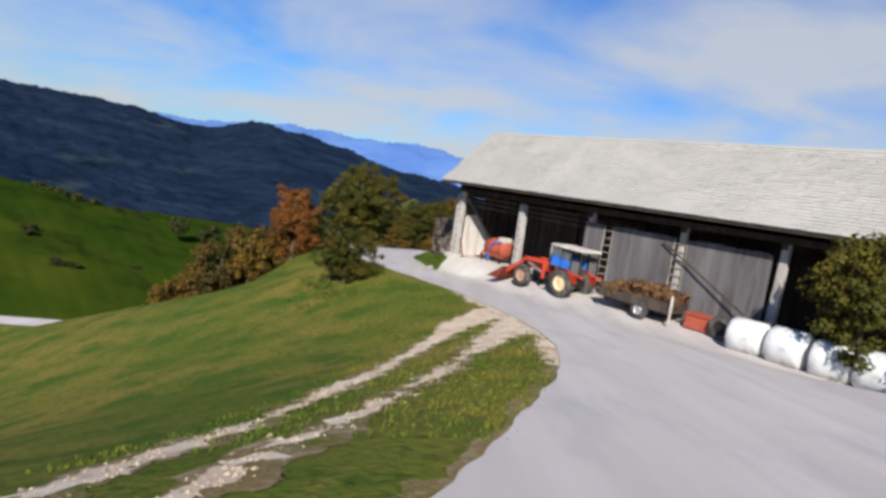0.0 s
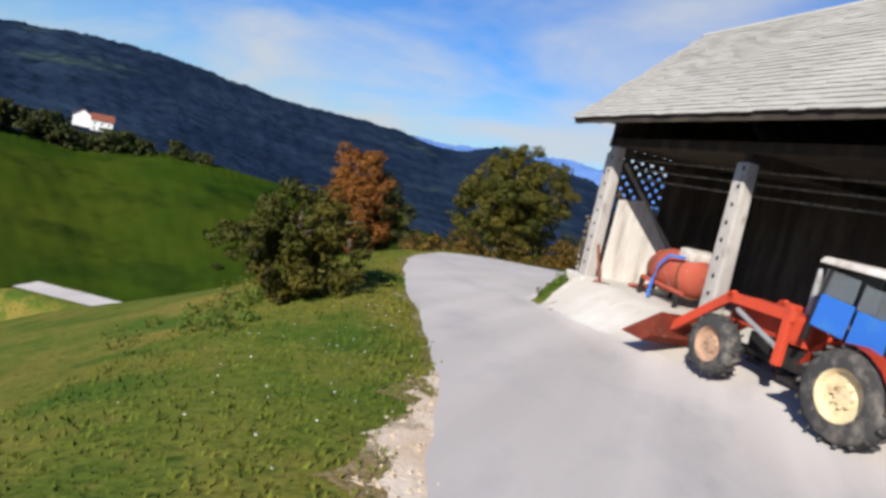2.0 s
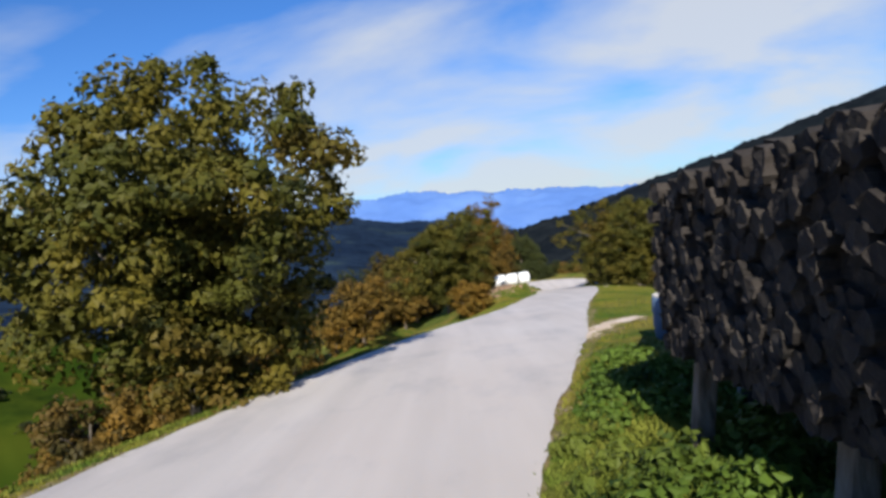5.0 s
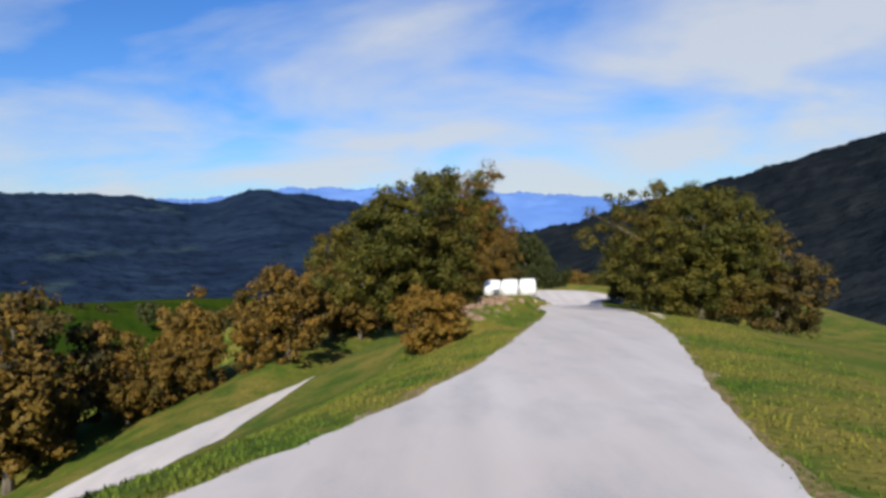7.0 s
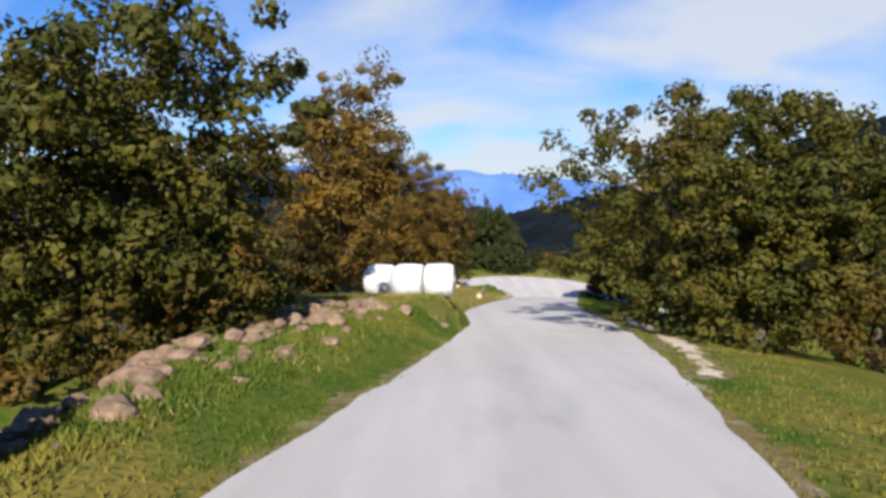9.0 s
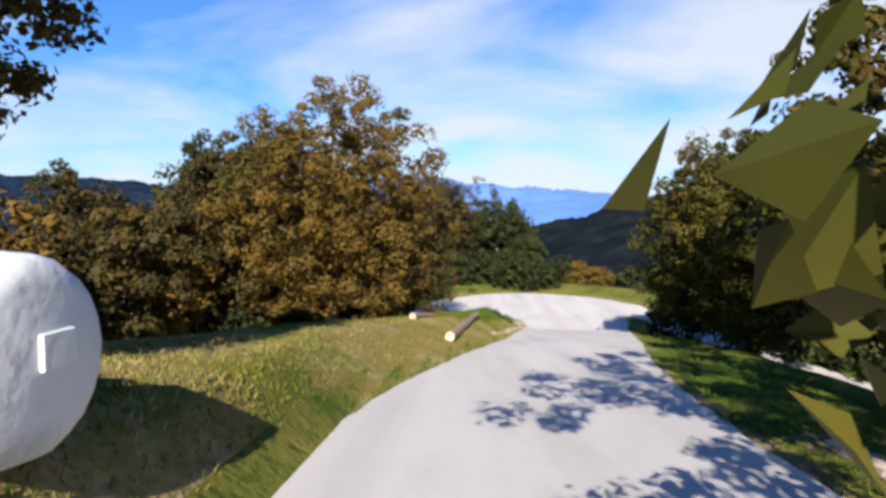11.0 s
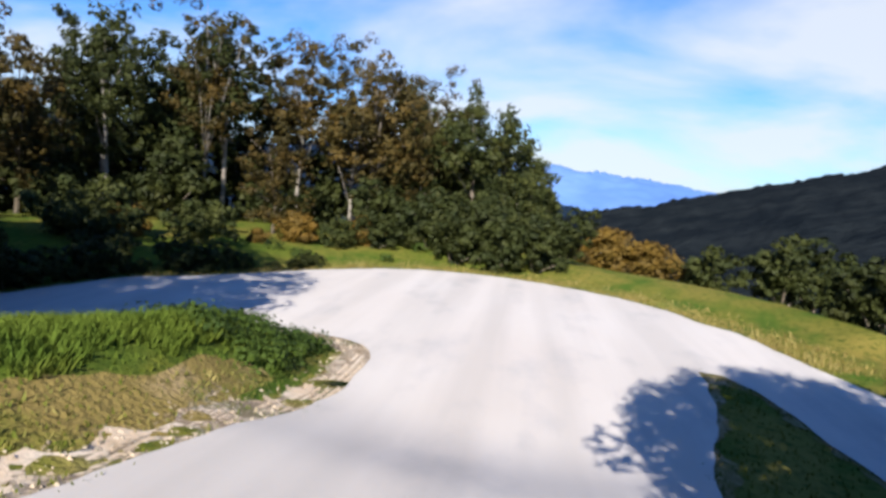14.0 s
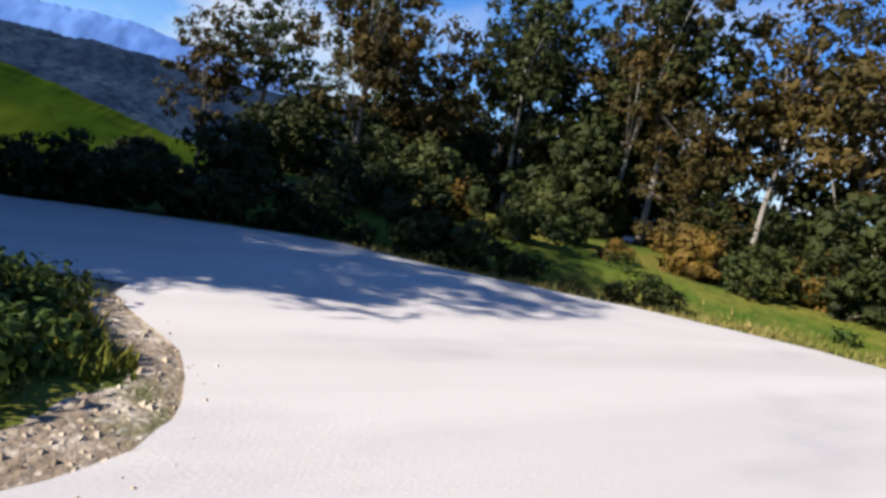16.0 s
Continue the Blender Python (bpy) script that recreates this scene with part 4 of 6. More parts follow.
def build_tractor():
    """Nose along -x, near side towards -y."""
    at = barn_at(9.0, -1.0)
    t = thing("tractor", Matrix(((BARN_U[0], BARN_V[0], 0, at[0]), (BARN_U[1], BARN_V[1], 0, at[1]), (0, 0, 1, FLOOR - 0.24), (0, 0, 0, 1))), "old red tractor with a blue cab and a front loader", "tractor")
    for y in (-0.62, 0.62):
        m = 1 if y < 0 else -1
        wheel(t, "rear_wheel", (0, y, 0.57), 0.57, 0.34 * m, CREAM, 18)
        wheel(t, "front_wheel", (-2.27, y * 0.95, 0.44), 0.45, 0.26 * m, RIM_BROWN, 16, 0.6)
    bm = bmesh.new()
    add_box(bm, (0.62, 1.0, 0.30), (-0.05, 0, 0.57), None, 0.05)
    add_box(bm, (1.9, 0.34, 0.34), (-1.15, 0, 0.62), None, 0.04)
    add_box(bm, (0.16, 1.1, 0.14), (-2.27, 0, 0.44), None, 0.02)
    add_box(bm, (0.5, 0.6, 0.06), (-0.75, -0.35, 0.42), None, 0.01)
    part("chassis", bm, IRON, t, "greasy dark iron gearbox and axles")
    bm = bmesh.new()
    add_box(bm, (1.45, 0.52, 0.42), (-1.78, 0, 1.02), None, 0.07)
    part("bonnet", bm, RED_PAINT, t, "faded red engine cover")
    bm = bmesh.new()
    for k in range(6):
        add_box(bm, (0.02, 0.4, 0.025), (-2.51, 0, 0.88 + k * 0.055))
    part("grille", bm, IRON, t)
    for y in (-0.18, 0.18):
        bm = bmesh.new()
        add_tube(bm, [(-2.49, y, 1.12), (-2.54, y, 1.12)], 0.06, 12)
        part("headlight", bm, STEEL, t)
    bm = bmesh.new()
    add_tube(bm, [(-1.55, 0.2, 1.2), (-1.55, 0.2, 1.75), (-1.57, 0.2, 1.9)], [0.045, 0.045, 0.03], 8)
    part("exhaust", bm, STEEL, t, "bare steel exhaust pipe")
    for y in (-0.62, 0.62):
        bm = bmesh.new()
        pts = [(0.62 * math.cos(a), 0.62 * math.sin(a) + 0.57) for a in np.linspace(radians(8), radians(165), 9)]
        rows = [[bm.verts.new((p[0], y + s * 0.2, p[1])) for p in pts] for s in (-1, 1)]
        for i in range(8):
            bm.faces.new((rows[0][i], rows[0][i + 1], rows[1][i + 1], rows[1][i]))
        bmesh.ops.solidify(bm, geom=bm.faces[:], thickness=0.02)
        part("mudguard", bm, RED_PAINT, t, "rounded red mudguard")
    # cab: corner posts, blue side sheets in front, open behind, white roof
    for x in (-0.82, 0.22, 0.72):
        for y in (-0.55, 0.55):
            bm = bmesh.new()
            add_box(bm, (0.055, 0.055, 1.0), (x + (0.03 if x < -0.5 else 0), y, 1.5), Matrix.Rotation(radians(8 if x < -0.5 else -2), 3, "Y"), 0.01)
            part("cab_post", bm, IRON, t)
    for y in (-0.565, 0.565):
        for x, w, z0 in ((-0.56, 0.5, 1.40), (-0.02, 0.48, 1.32)):
            bm = bmesh.new()
            add_box(bm, (w, 0.025, 0.42), (x, y, z0), Matrix.Rotation(radians(6), 3, "Y"), 0.01)
            part("side_sheet", bm, BLUE_PAINT, t, "bright blue cab side sheet")
            bm = bmesh.new()
            add_box(bm, (w - 0.03, 0.012, 0.30), (x, y, z0 + 0.37), Matrix.Rotation(radians(6), 3, "Y"))
            part("side_window", bm, GLASS, t)
        bm = bmesh.new()
        add_box(bm, (0.40, 0.03, 0.5), (0.48, y, 1.3), None, 0.02)
        part("rear_panel", bm, GREY_BOARD, t, "dull grey rear cab panel")
        bm = bmesh.new()
        add_box(bm, (0.75, 0.07, 0.09), (0.62, y, 1.0), Matrix.Rotation(radians(4), 3, "Y"), 0.015)
        part("rear_rail", bm, RED_PAINT, t)
    bm = bmesh.new()
    add_box(bm, (0.012, 1.02, 0.72), (-0.85, 0, 1.58))
    part("windscreen", bm, GLASS, t)
    bm = bmesh.new()
    add_box(bm, (1.68, 1.3, 0.09), (-0.05, 0, 2.03), Matrix.Rotation(radians(1.5), 3, "Y"), 0.035, 0.95)
    part("cab_roof", bm, WHITE_SHEET, t, "thin white cab roof")
    bm = bmesh.new()
    add_box(bm, (0.45, 0.42, 0.12), (-0.05, 0, 1.05), None, 0.04)
    add_box(bm, (0.1, 0.42, 0.4), (0.18, 0, 1.28), Matrix.Rotation(radians(-10), 3, "Y"), 0.04)
    part("seat", bm, RUBBER, t)
    # front loader: two arms, cross tube, rams, bucket
    loader = None
    for y in (-0.5, 0.5):
        bm = bmesh.new()
        for a, b in (((-1.15, 1.22), (-2.3, 1.20)), ((-2.25, 1.22), (-3.35, 0.42))):
            d = Vector((b[0] - a[0], 0, b[1] - a[1]))
            add_box(bm, (d.length + 0.1, 0.09, 0.15), ((a[0] + b[0]) / 2, y, (a[1] + b[1]) / 2), Matrix.Rotation(math.atan2(-d.z, d.x), 3, "Y"), 0.015)
        one = part("loader_arm", bm, RED_PAINT, t, "bright red loader arm")
        loader = loader or one
        bm = bmesh.new()
        add_box(bm, (0.12, 0.1, 0.85), (-1.2, y, 0.95), None, 0.015)
        part("loader_upright", bm, RED_PAINT, t)
        bm = bmesh.new()
        add_tube(bm, [(-1.25, y, 0.75), (-2.1, y, 1.05)], 0.04, 8)
        part("ram", bm, STEEL, t)
    bm = bmesh.new()
    add_tube(bm, [(-2.9, -0.5, 0.75), (-2.9, 0.5, 0.75)], 0.05, 8)
    part("loader_tube", bm, RED_PAINT, t)
    bm = bmesh.new()
    side = [(-3.3, 0.62), (-3.42, 0.18), (-3.6, 0.03), (-4.25, 0.02), (-4.22, 0.06), (-3.7, 0.12)]
    rows = [[bm.verts.new((x, y, z)) for x, z in side[:4]] for y in (-0.85, 0.85)]
    for i in range(3):
        bm.faces.new((rows[0][i], rows[0][i + 1], rows[1][i + 1], rows[1][i]))
    for r in rows:
        bm.faces.new(r)
    bmesh.ops.solidify(bm, geom=bm.faces[:], thickness=0.025)
    part("bucket", bm, DULL_RED, t, "scuffed dull red loader bucket")
    return t


build_tractor()


def build_cart():
    at = barn_at(12.35, -0.95)
    t = thing("trailer", Matrix(((BARN_U[0], BARN_V[0], 0, at[0]), (BARN_U[1], BARN_V[1], 0, at[1]), (0, 0, 1, FLOOR - 0.16), (0, 0, 0, 1))), "low farm trailer heaped with old brown straw", "trailer")
    bm = bmesh.new()
    add_box(bm, (3.0, 1.3, 0.12), (0, 0, 0.5), None, 0.02)
    for y in (-0.63, 0.63):
        add_box(bm, (3.0, 0.04, 0.3), (0, y, 0.68), None, 0.01)
    add_box(bm, (0.04, 1.3, 0.34), (1.48, 0, 0.7), None, 0.01)
    part("bed", bm, DARK_WOOD, t, "dark timber trailer bed")
    bm = bmesh.new()
    add_box(bm, (2.9, 0.1, 0.14), (0, -0.3, 0.38))
    add_box(bm, (2.9, 0.1, 0.14), (0, 0.3, 0.38))
    add_box(bm, (0.1, 1.2, 0.1), (0.35, 0, 0.33))
    part("frame", bm, IRON, t)
    for y in (-0.58, 0.58):
        wheel(t, "trailer_wheel", (0.35, y, 0.33), 0.33, 0.2 if y < 0 else -0.2, STEEL, 14)
    bm = bmesh.new()
    add_box(bm, (0.06, 0.08, 0.95), (1.58, -0.6, 0.62), None, 0.01)
    part("tail_post", bm, WHITE_SHEET, t, "pale tailboard post")
    rng = np.random.RandomState(4)
    cc = np.stack([rng.uniform(-1.45, 1.45, 120), rng.uniform(-0.55, 0.55, 120), rng.uniform(0.5, 1.0, 120)], 1)
    cc[:, 2] += 0.22 * np.cos(cc[:, 0] * 0.9)
    verts, faces = leaves(rng, cc, np.full(120, 0.22), 90, 0.13)
    tagged(link_mesh("straw", verts, faces, STRAW, t, "heap of dry brown straw"))
    return t


build_cart()


def build_hopper():
    """A red drum on a frame: a tilted barrel, a pointed drawbar frame, a white tank behind and a blue hose."""
    at = barn_at(1.9, 1.1)
    t = thing("drum_spreader", Matrix(((BARN_U[0], BARN_V[0], 0, at[0]), (BARN_U[1], BARN_V[1], 0, at[1]), (0, 0, 1, FLOOR), (0, 0, 0, 1))), "dull red drum machine with a white tank and blue hose", "farm machine")
    bm = bmesh.new()
    add_tube(bm, [(-0.42, -0.05, 0.66), (-0.36, -0.05, 0.67), (-0.05, -0.05, 0.72), (0.45, -0.05, 0.76), (0.95, -0.05, 0.74), (1.12, -0.05, 0.72)], [0.30, 0.40, 0.50, 0.52, 0.46, 0.30], 20)
    drum = part("drum", bm, DULL_RED, t, "dull red steel barrel", smooth=True)
    for x, r in ((0.0, 0.515), (0.85, 0.495)):
        bm = bmesh.new()
        add_tube(bm, [(x - 0.03, -0.05, 0.725), (x + 0.03, -0.05, 0.73)], r, 20)
        part("hoop", bm, RUST, drum)
    for y in (-0.5, 0.4):
        bm = bmesh.new()
        add_tube(bm, [(-0.95, 0.1 * y, 0.1), (-0.35, y, 0.42), (1.15, y, 0.36)], 0.055, 7)
        part("frame_rail", bm, DULL_RED, t)
        bm = bmesh.new()
        add_tube(bm, [(-0.62, 0.5 * y, 0.22), (-0.30, 0.7 * y, 0.92), (-0.12, 0.7 * y, 1.12)], 0.045, 7)
        part("strut", bm, DULL_RED, t)
    bm = bmesh.new()
    add_box(bm, (0.42, 0.5, 0.07), (-0.92, -0.05, 0.10), Matrix.Rotation(radians(-10), 3, "Y"), 0.02)
    part("drawbar_foot", bm, DULL_RED, t)
    bm = bmesh.new()
    add_box(bm, (0.5, 0.8, 0.26), (0.80, 0.0, 1.20), Matrix.Rotation(radians(6), 3, "Y"), 0.08)
    part("tank", bm, WHITE_SHEET, t, "white plastic tank")
    bm = bmesh.new()
    add_tube(bm, [(0.95, -0.5, 1.12), (0.62, -0.64, 1.10), (0.40, -0.68, 0.86), (0.30, -0.70, 0.45), (0.28, -0.70, 0.06)], 0.035, 8)
    part("hose", bm, BLUE_PAINT, t, "bright blue hose")
    for x in (-0.35, 1.0):
        for y in (-0.5, 0.4):
            bm = bmesh.new()
            add_box(bm, (0.08, 0.08, 0.4), (x, y, 0.2), None, 0.01)
            part("leg", bm, IRON, t)
    return t


build_hopper()


def build_lever():
    t = thing("iron_bar", pose(*barn_at(0.83, -0.05, FLOOR)), "rusty iron bar leaning on the barn post", "iron bar")
    bm = bmesh.new()
    d = Vector((BARN_U[0] * -0.3, BARN_U[1] * -0.3, 0)) + Vector((BARN_V[0] * -0.1, BARN_V[1] * -0.1, 0))
    add_tube(bm, [(0, 0, -0.02), (d.x, d.y, 0.88)], 0.04, 6)
    part("bar", bm, RUST, t)
    bm = bmesh.new()
    add_box(bm, (0.4, 0.14, 0.05), (0.06, -0.02, 0.0), None, 0.015)
    part("foot", bm, RUST, t)


build_lever()


def build_trough():
    at = barn_at(14.75, -0.7)
    t = thing("trough", Matrix(((BARN_U[0], BARN_V[0], 0, at[0]), (BARN_U[1], BARN_V[1], 0, at[1]), (0, 0, 1, FLOOR - 0.12), (0, 0, 0, 1))), "orange-red steel trough on the yard", "trough")
    bm = bmesh.new()
    add_box(bm, (1.15, 0.7, 0.5), (0, 0, 0.3), None, 0.05, 0.9)
    part("tub", bm, DULL_RED, t)
    bm = bmesh.new()
    add_box(bm, (1.2, 0.75, 0.06), (0, 0, 0.56), None, 0.02)
    part("rim", bm, DULL_RED, t)
    t = thing("spare_tyre", Matrix(((BARN_U[0], BARN_V[0], 0, barn_at(15.6, -1.1)[0]), (BARN_U[1], BARN_V[1], 0, barn_at(15.6, -1.1)[1]), (0, 0, 1, FLOOR - 0.17), (0, 0, 0, 1))), "black tractor tyre standing beside the trough", "tyre")
    wheel(t, "tyre", (0, 0, 0.42), 0.42, 0.3, IRON, 14)


build_trough()


# ---- wrapped bales ----
def build_bale(m, label, group, radius=0.6, length=1.15, seed=0):
    t = thing("wrapped_bale", m, label, "hay bale", group)
    rng = random.Random(seed)
    bm = bmesh.new()
    n, prof = 22, [(-0.5, 0.0), (-0.5, 0.72), (-0.47, 0.9), (-0.40, 0.98), (-0.2, 1.0), (0.0, 1.005), (0.2, 1.0), (0.40, 0.98), (0.47, 0.9), (0.5, 0.72), (0.5, 0.0)]
    rings = []
    for q, r in prof[1:-1]:
        rings.append([bm.verts.new((q * length, radius * r * (1 + 0.02 * rng.random()) * math.cos(k * math.tau / n), max(-radius * 0.93, radius * r * (1 + 0.02 * rng.random()) * math.sin(k * math.tau / n)) + radius * 0.93)) for k in range(n)])
    for a, b in zip(rings, rings[1:]):
        for k in range(n):
            bm.faces.new((a[k], a[(k + 1) % n], b[(k + 1) % n], b[k]))
    bm.faces.new(rings[0][::-1]), bm.faces.new(rings[-1])
    part("wrap", bm, WRAP, t, smooth=True)
    bm = bmesh.new()
    add_box(bm, (0.05, 0.25, 0.2), (length * 0.5 + 0.004, 0.1, radius), None, 0.01)
    part("loose_flap", bm, WRAP, t)
    return t


for k in range(3):
    x, y = 2.4 + 1.0 * k, 98.4 - 0.43 * k
    build_bale(pose(x, y, land_at(x, y) - 0.05, 0, 0, -23 + 9 * k), "white plastic-wrapped hay bale on the grassy bank", "wrapped bales by the road", 0.56, 0.98, k)
for k, (u, v) in enumerate(((16.7, -1.5), (17.95, -1.55), (19.2, -1.6), (20.4, -1.65), (21.6, -1.7))):
    x, y, _ = barn_at(u, v)
    build_bale(Matrix.Translation((x, y, land_at(x, y) - 0.02)) @ Matrix.Rotation(math.atan2(BARN_U[1], BARN_U[0]) + 0.08 * (-1) ** k, 4, "Z"), "dirty white wrapped bale standing before the barn", "wrapped bales by the barn", 0.55 + 0.03 * (k % 2), 1.12, 10 + k)


# ---- firewood ----
def log_mesh(seed, radius, length, rounded=False):
    """A split or round billet along x, its near end at x = 0, a little rough."""
    rng = random.Random(seed)
    bm = bmesh.new()
    n = 8 if rounded else rng.choice((3, 4, 4, 5, 6))
    ang = sorted(rng.random() * (0.25 if rounded else 0.7) / n + k / n for k in range(n))
    rr = [radius * ((0.9 + 0.16 * rng.random()) if rounded else (0.65 + 0.65 * rng.random())) for _ in range(n)]
    ends = [[bm.verts.new((x + 0.03 * (rng.random() - 0.5), r * math.cos(a * math.tau), r * math.sin(a * math.tau))) for a, r in zip(ang, rr)] for x in (0, length)]
    for k in range(n):
        bm.faces.new((ends[0][k], ends[1][k], ends[1][(k + 1) % n], ends[0][(k + 1) % n]))
    bm.faces.new(ends[0][::-1]), bm.faces.new(ends[1])
    me = bpy.data.meshes.new("billet")
    bmesh.ops.recalc_face_normals(bm, faces=bm.faces)
    bm.to_mesh(me)
    bm.free()
    return me


def build_pile(name, label, a, b, top_a, top_b, depth, mat, pitch, seed, limit, sloped=True):
    """A stack of firewood whose end grain faces the road, from a to b on the ground."""
    t = thing(name, pose(a[0], a[1], land_at(*a)), label, "firewood stack", "firewood stacks")
    rng = random.Random(seed)
    shapes = [log_mesh(seed * 50 + k, pitch * 0.54, depth * (0.85 + 0.02 * k)) for k in range(10)]
    for me in shapes:
        me.materials.append(mat)
    A, B = Vector((a[0], a[1], 0)), Vector((b[0], b[1], 0))
    along = (B - A).normalized()
    into = Vector((along.y, -along.x, 0))
    length = (B - A).length
    z0 = land_at(*a)
    base = t.matrix_world.translation.copy()
    cols = int(length / pitch)
    spots = []
    for i in range(cols):
        f = (i + 0.5) / cols
        p = A + along * (f * length)
        ground = land_at(p.x, p.y) + 0.05
        top = top_a + (top_b - top_a) * f + 0.18 * math.sin(i * 0.9) * rng.random()
        rows = int((top - ground) / (pitch * 0.9))
        for j in range(rows):
            spots.append((p.x, p.y, ground + (j + 0.5) * pitch * 0.9, i, j, f))
    spots.sort(key=lambda s: s[5])
    turn = math.atan2(into.y, into.x)
    verts, faces = [], []
    for k, (x, y, z, i, j, f) in enumerate(spots):
        off = rng.uniform(-0.09, 0.10)
        m = Matrix.Translation(Vector((x, y, z)) + into * off + along * ((j % 2) * pitch * 0.45 + rng.uniform(-0.03, 0.03)) + Vector((0, 0, rng.uniform(-0.03, 0.03)))) @ Matrix.Rotation(turn + rng.uniform(-0.34, 0.34), 4, "Z") @ Matrix.Rotation(rng.uniform(-0.12, 0.12), 4, "Y") @ Matrix.Rotation(rng.random() * 6.3, 4, "X")
        me = shapes[rng.randrange(10)]
        if k < limit:
            ob = new("log", me)
            ob.parent = t
            ob.matrix_local = Matrix.Translation(-base) @ m
        else:
            n = len(verts)
            verts += [tuple((Matrix.Translation(-base) @ m) @ v.co) for v in me.vertices]
            faces += [tuple(n + q for q in p.vertices) for p in me.polygons]
    if verts:
        tagged(link_mesh("firewood", verts, faces, mat, t), kind="stuff")
    return t


build_pile("woodpile", "tall stack of split grey firewood against the barn's end", (0.9, 35.0), (-0.65, 40.2), -0.02, -0.42, 1.2, FIREWOOD, 0.118, 3, 300)
build_pile("woodpile", "firewood stack under a sheet roof beside the road, coloured dark for shade", (0.5, 46.9), (2.4, 51.6), -1.5, -1.7, 1.3, SHADED_WOOD, 0.17, 4, 280)


def build_pole_stack():
    """Poles laid across on leaning posts, their ends to the road, paler ones at the sunny side, the rest darkened for
    shade.
    """
    x0, y0, g = -0.36, 42.5, land_at(-0.3, 44.5)
    t = thing("pole_stack", pose(x0, y0, g, 0, 0, -0.8), "timber poles and planks stacked on leaning wooden posts", "timber stack")
    rng = random.Random(8)
    top = -1.14 - g
    shapes = [log_mesh(900 + k, 0.055 + 0.005 * k, 1.7 + 0.05 * k, True) for k in range(6)]
    for k, me in enumerate(shapes):
        me.materials.append(CUT_WOOD if k < 2 else OLD_WOOD if k < 3 else SHADED_WOOD)
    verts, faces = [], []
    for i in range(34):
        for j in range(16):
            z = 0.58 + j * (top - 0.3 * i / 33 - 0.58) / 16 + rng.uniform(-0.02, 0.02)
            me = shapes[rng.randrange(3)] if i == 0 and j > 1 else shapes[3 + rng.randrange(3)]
            m = Matrix.Translation((rng.uniform(-0.06, 0.07), i * 0.118 + rng.uniform(-0.02, 0.02), z)) @ Matrix.Rotation(rng.uniform(-0.05, 0.05), 4, "Y") @ Matrix.Rotation(rng.uniform(-0.05, 0.05), 4, "Z") @ Matrix.Rotation(rng.random() * 6.3, 4, "X")
            if i < 18:
                ob = new("pole", me)
                ob.parent = t
                ob.matrix_local = m
            else:
                n = len(verts)
                verts += [tuple(m @ v.co) for v in me.vertices]
                faces += [tuple(n + q for q in p.vertices) for p in me.polygons]
    tagged(link_mesh("poles", verts, faces, SHADED_WOOD, t), kind="stuff")
    for k, (x, z, w, mat) in enumerate(((0.85, top + 0.04, 2.1, CUT_WOOD), (1.15, top + 0.16, 1.5, OLD_WOOD), (0.75, top - 0.95, 1.5, CUT_WOOD))):
        bm = bmesh.new()
        add_box(bm, (w, 0.2, 0.11), (x, -0.12 + 0.03 * k, z), Matrix.Rotation(radians(-3 - 2 * k), 3, "Y"), 0.02)
        part("plank", bm, mat, t, "pale sawn plank")
    for x, y in ((0.25, -0.05), (1.4, -0.02), (0.25, 2.0), (1.4, 2.0), (0.25, 3.8), (1.4, 3.8)):
        bm = bmesh.new()
        add_box(bm, (0.14, 0.14, 0.95), (x - 0.08, y - 0.05, 0.2), Matrix.Rotation(radians(9), 3, "Y"), 0.02)
        part("support_post", bm, BARK, t, "grey weathered support post")
    return t


build_pole_stack()


def build_shed_roof(name, label, pts, z0, z1, depth):
    t = thing(name, pose(pts[0][0], pts[0][1], 0), label, "roof sheet")
    a, b = Vector((*pts[0], 0)), Vector((*pts[1], 0))
    along = (b - a).normalized()
    into = Vector((along.y, -along.x, 0))
    n = 26
    L = (b - a).length
    for s in range(4):
        bm = bmesh.new()
        rows = []
        for k in range(n):
            f = (s + k / (n - 1)) / 4
            p = along * (f * L)
            w = 0.02 * math.sin(k * 1.6)
            zz = z0 + (z1 - z0) * f + w + 0.01 * s
            rows.append((bm.verts.new(p - into * 0.25 + Vector((0, 0, zz))), bm.verts.new(p + into * depth + Vector((0, 0, zz + 0.15)))))
        for q, r in zip(rows, rows[1:]):
            bm.faces.new((q[0], r[0], r[1], q[1]))
        bmesh.ops.solidify(bm, geom=bm.faces[:], thickness=0.012)
        part("sheet", bm, STEEL, t)
    for f, z in ((0.02, z0), (0.5, (z0 + z1) / 2), (0.98, z1)):
        for d in (-0.02, depth - 0.1):
            p = along * (f * L) + into * d
            g = land_at(a.x + p.x, a.y + p.y)
            bm = bmesh.new()
            add_box(bm, (0.1, 0.1, z - g), (p.x, p.y, (z + g) / 2 - 0.01), None, 0.01)
            part("post", bm, OLD_WOOD, t)
    return t


build_shed_roof("shed_roof", "corrugated metal sheet roof over the firewood", ((0.65, 47.3), (2.45, 51.7)), -1.44, -1.6, 1.3)


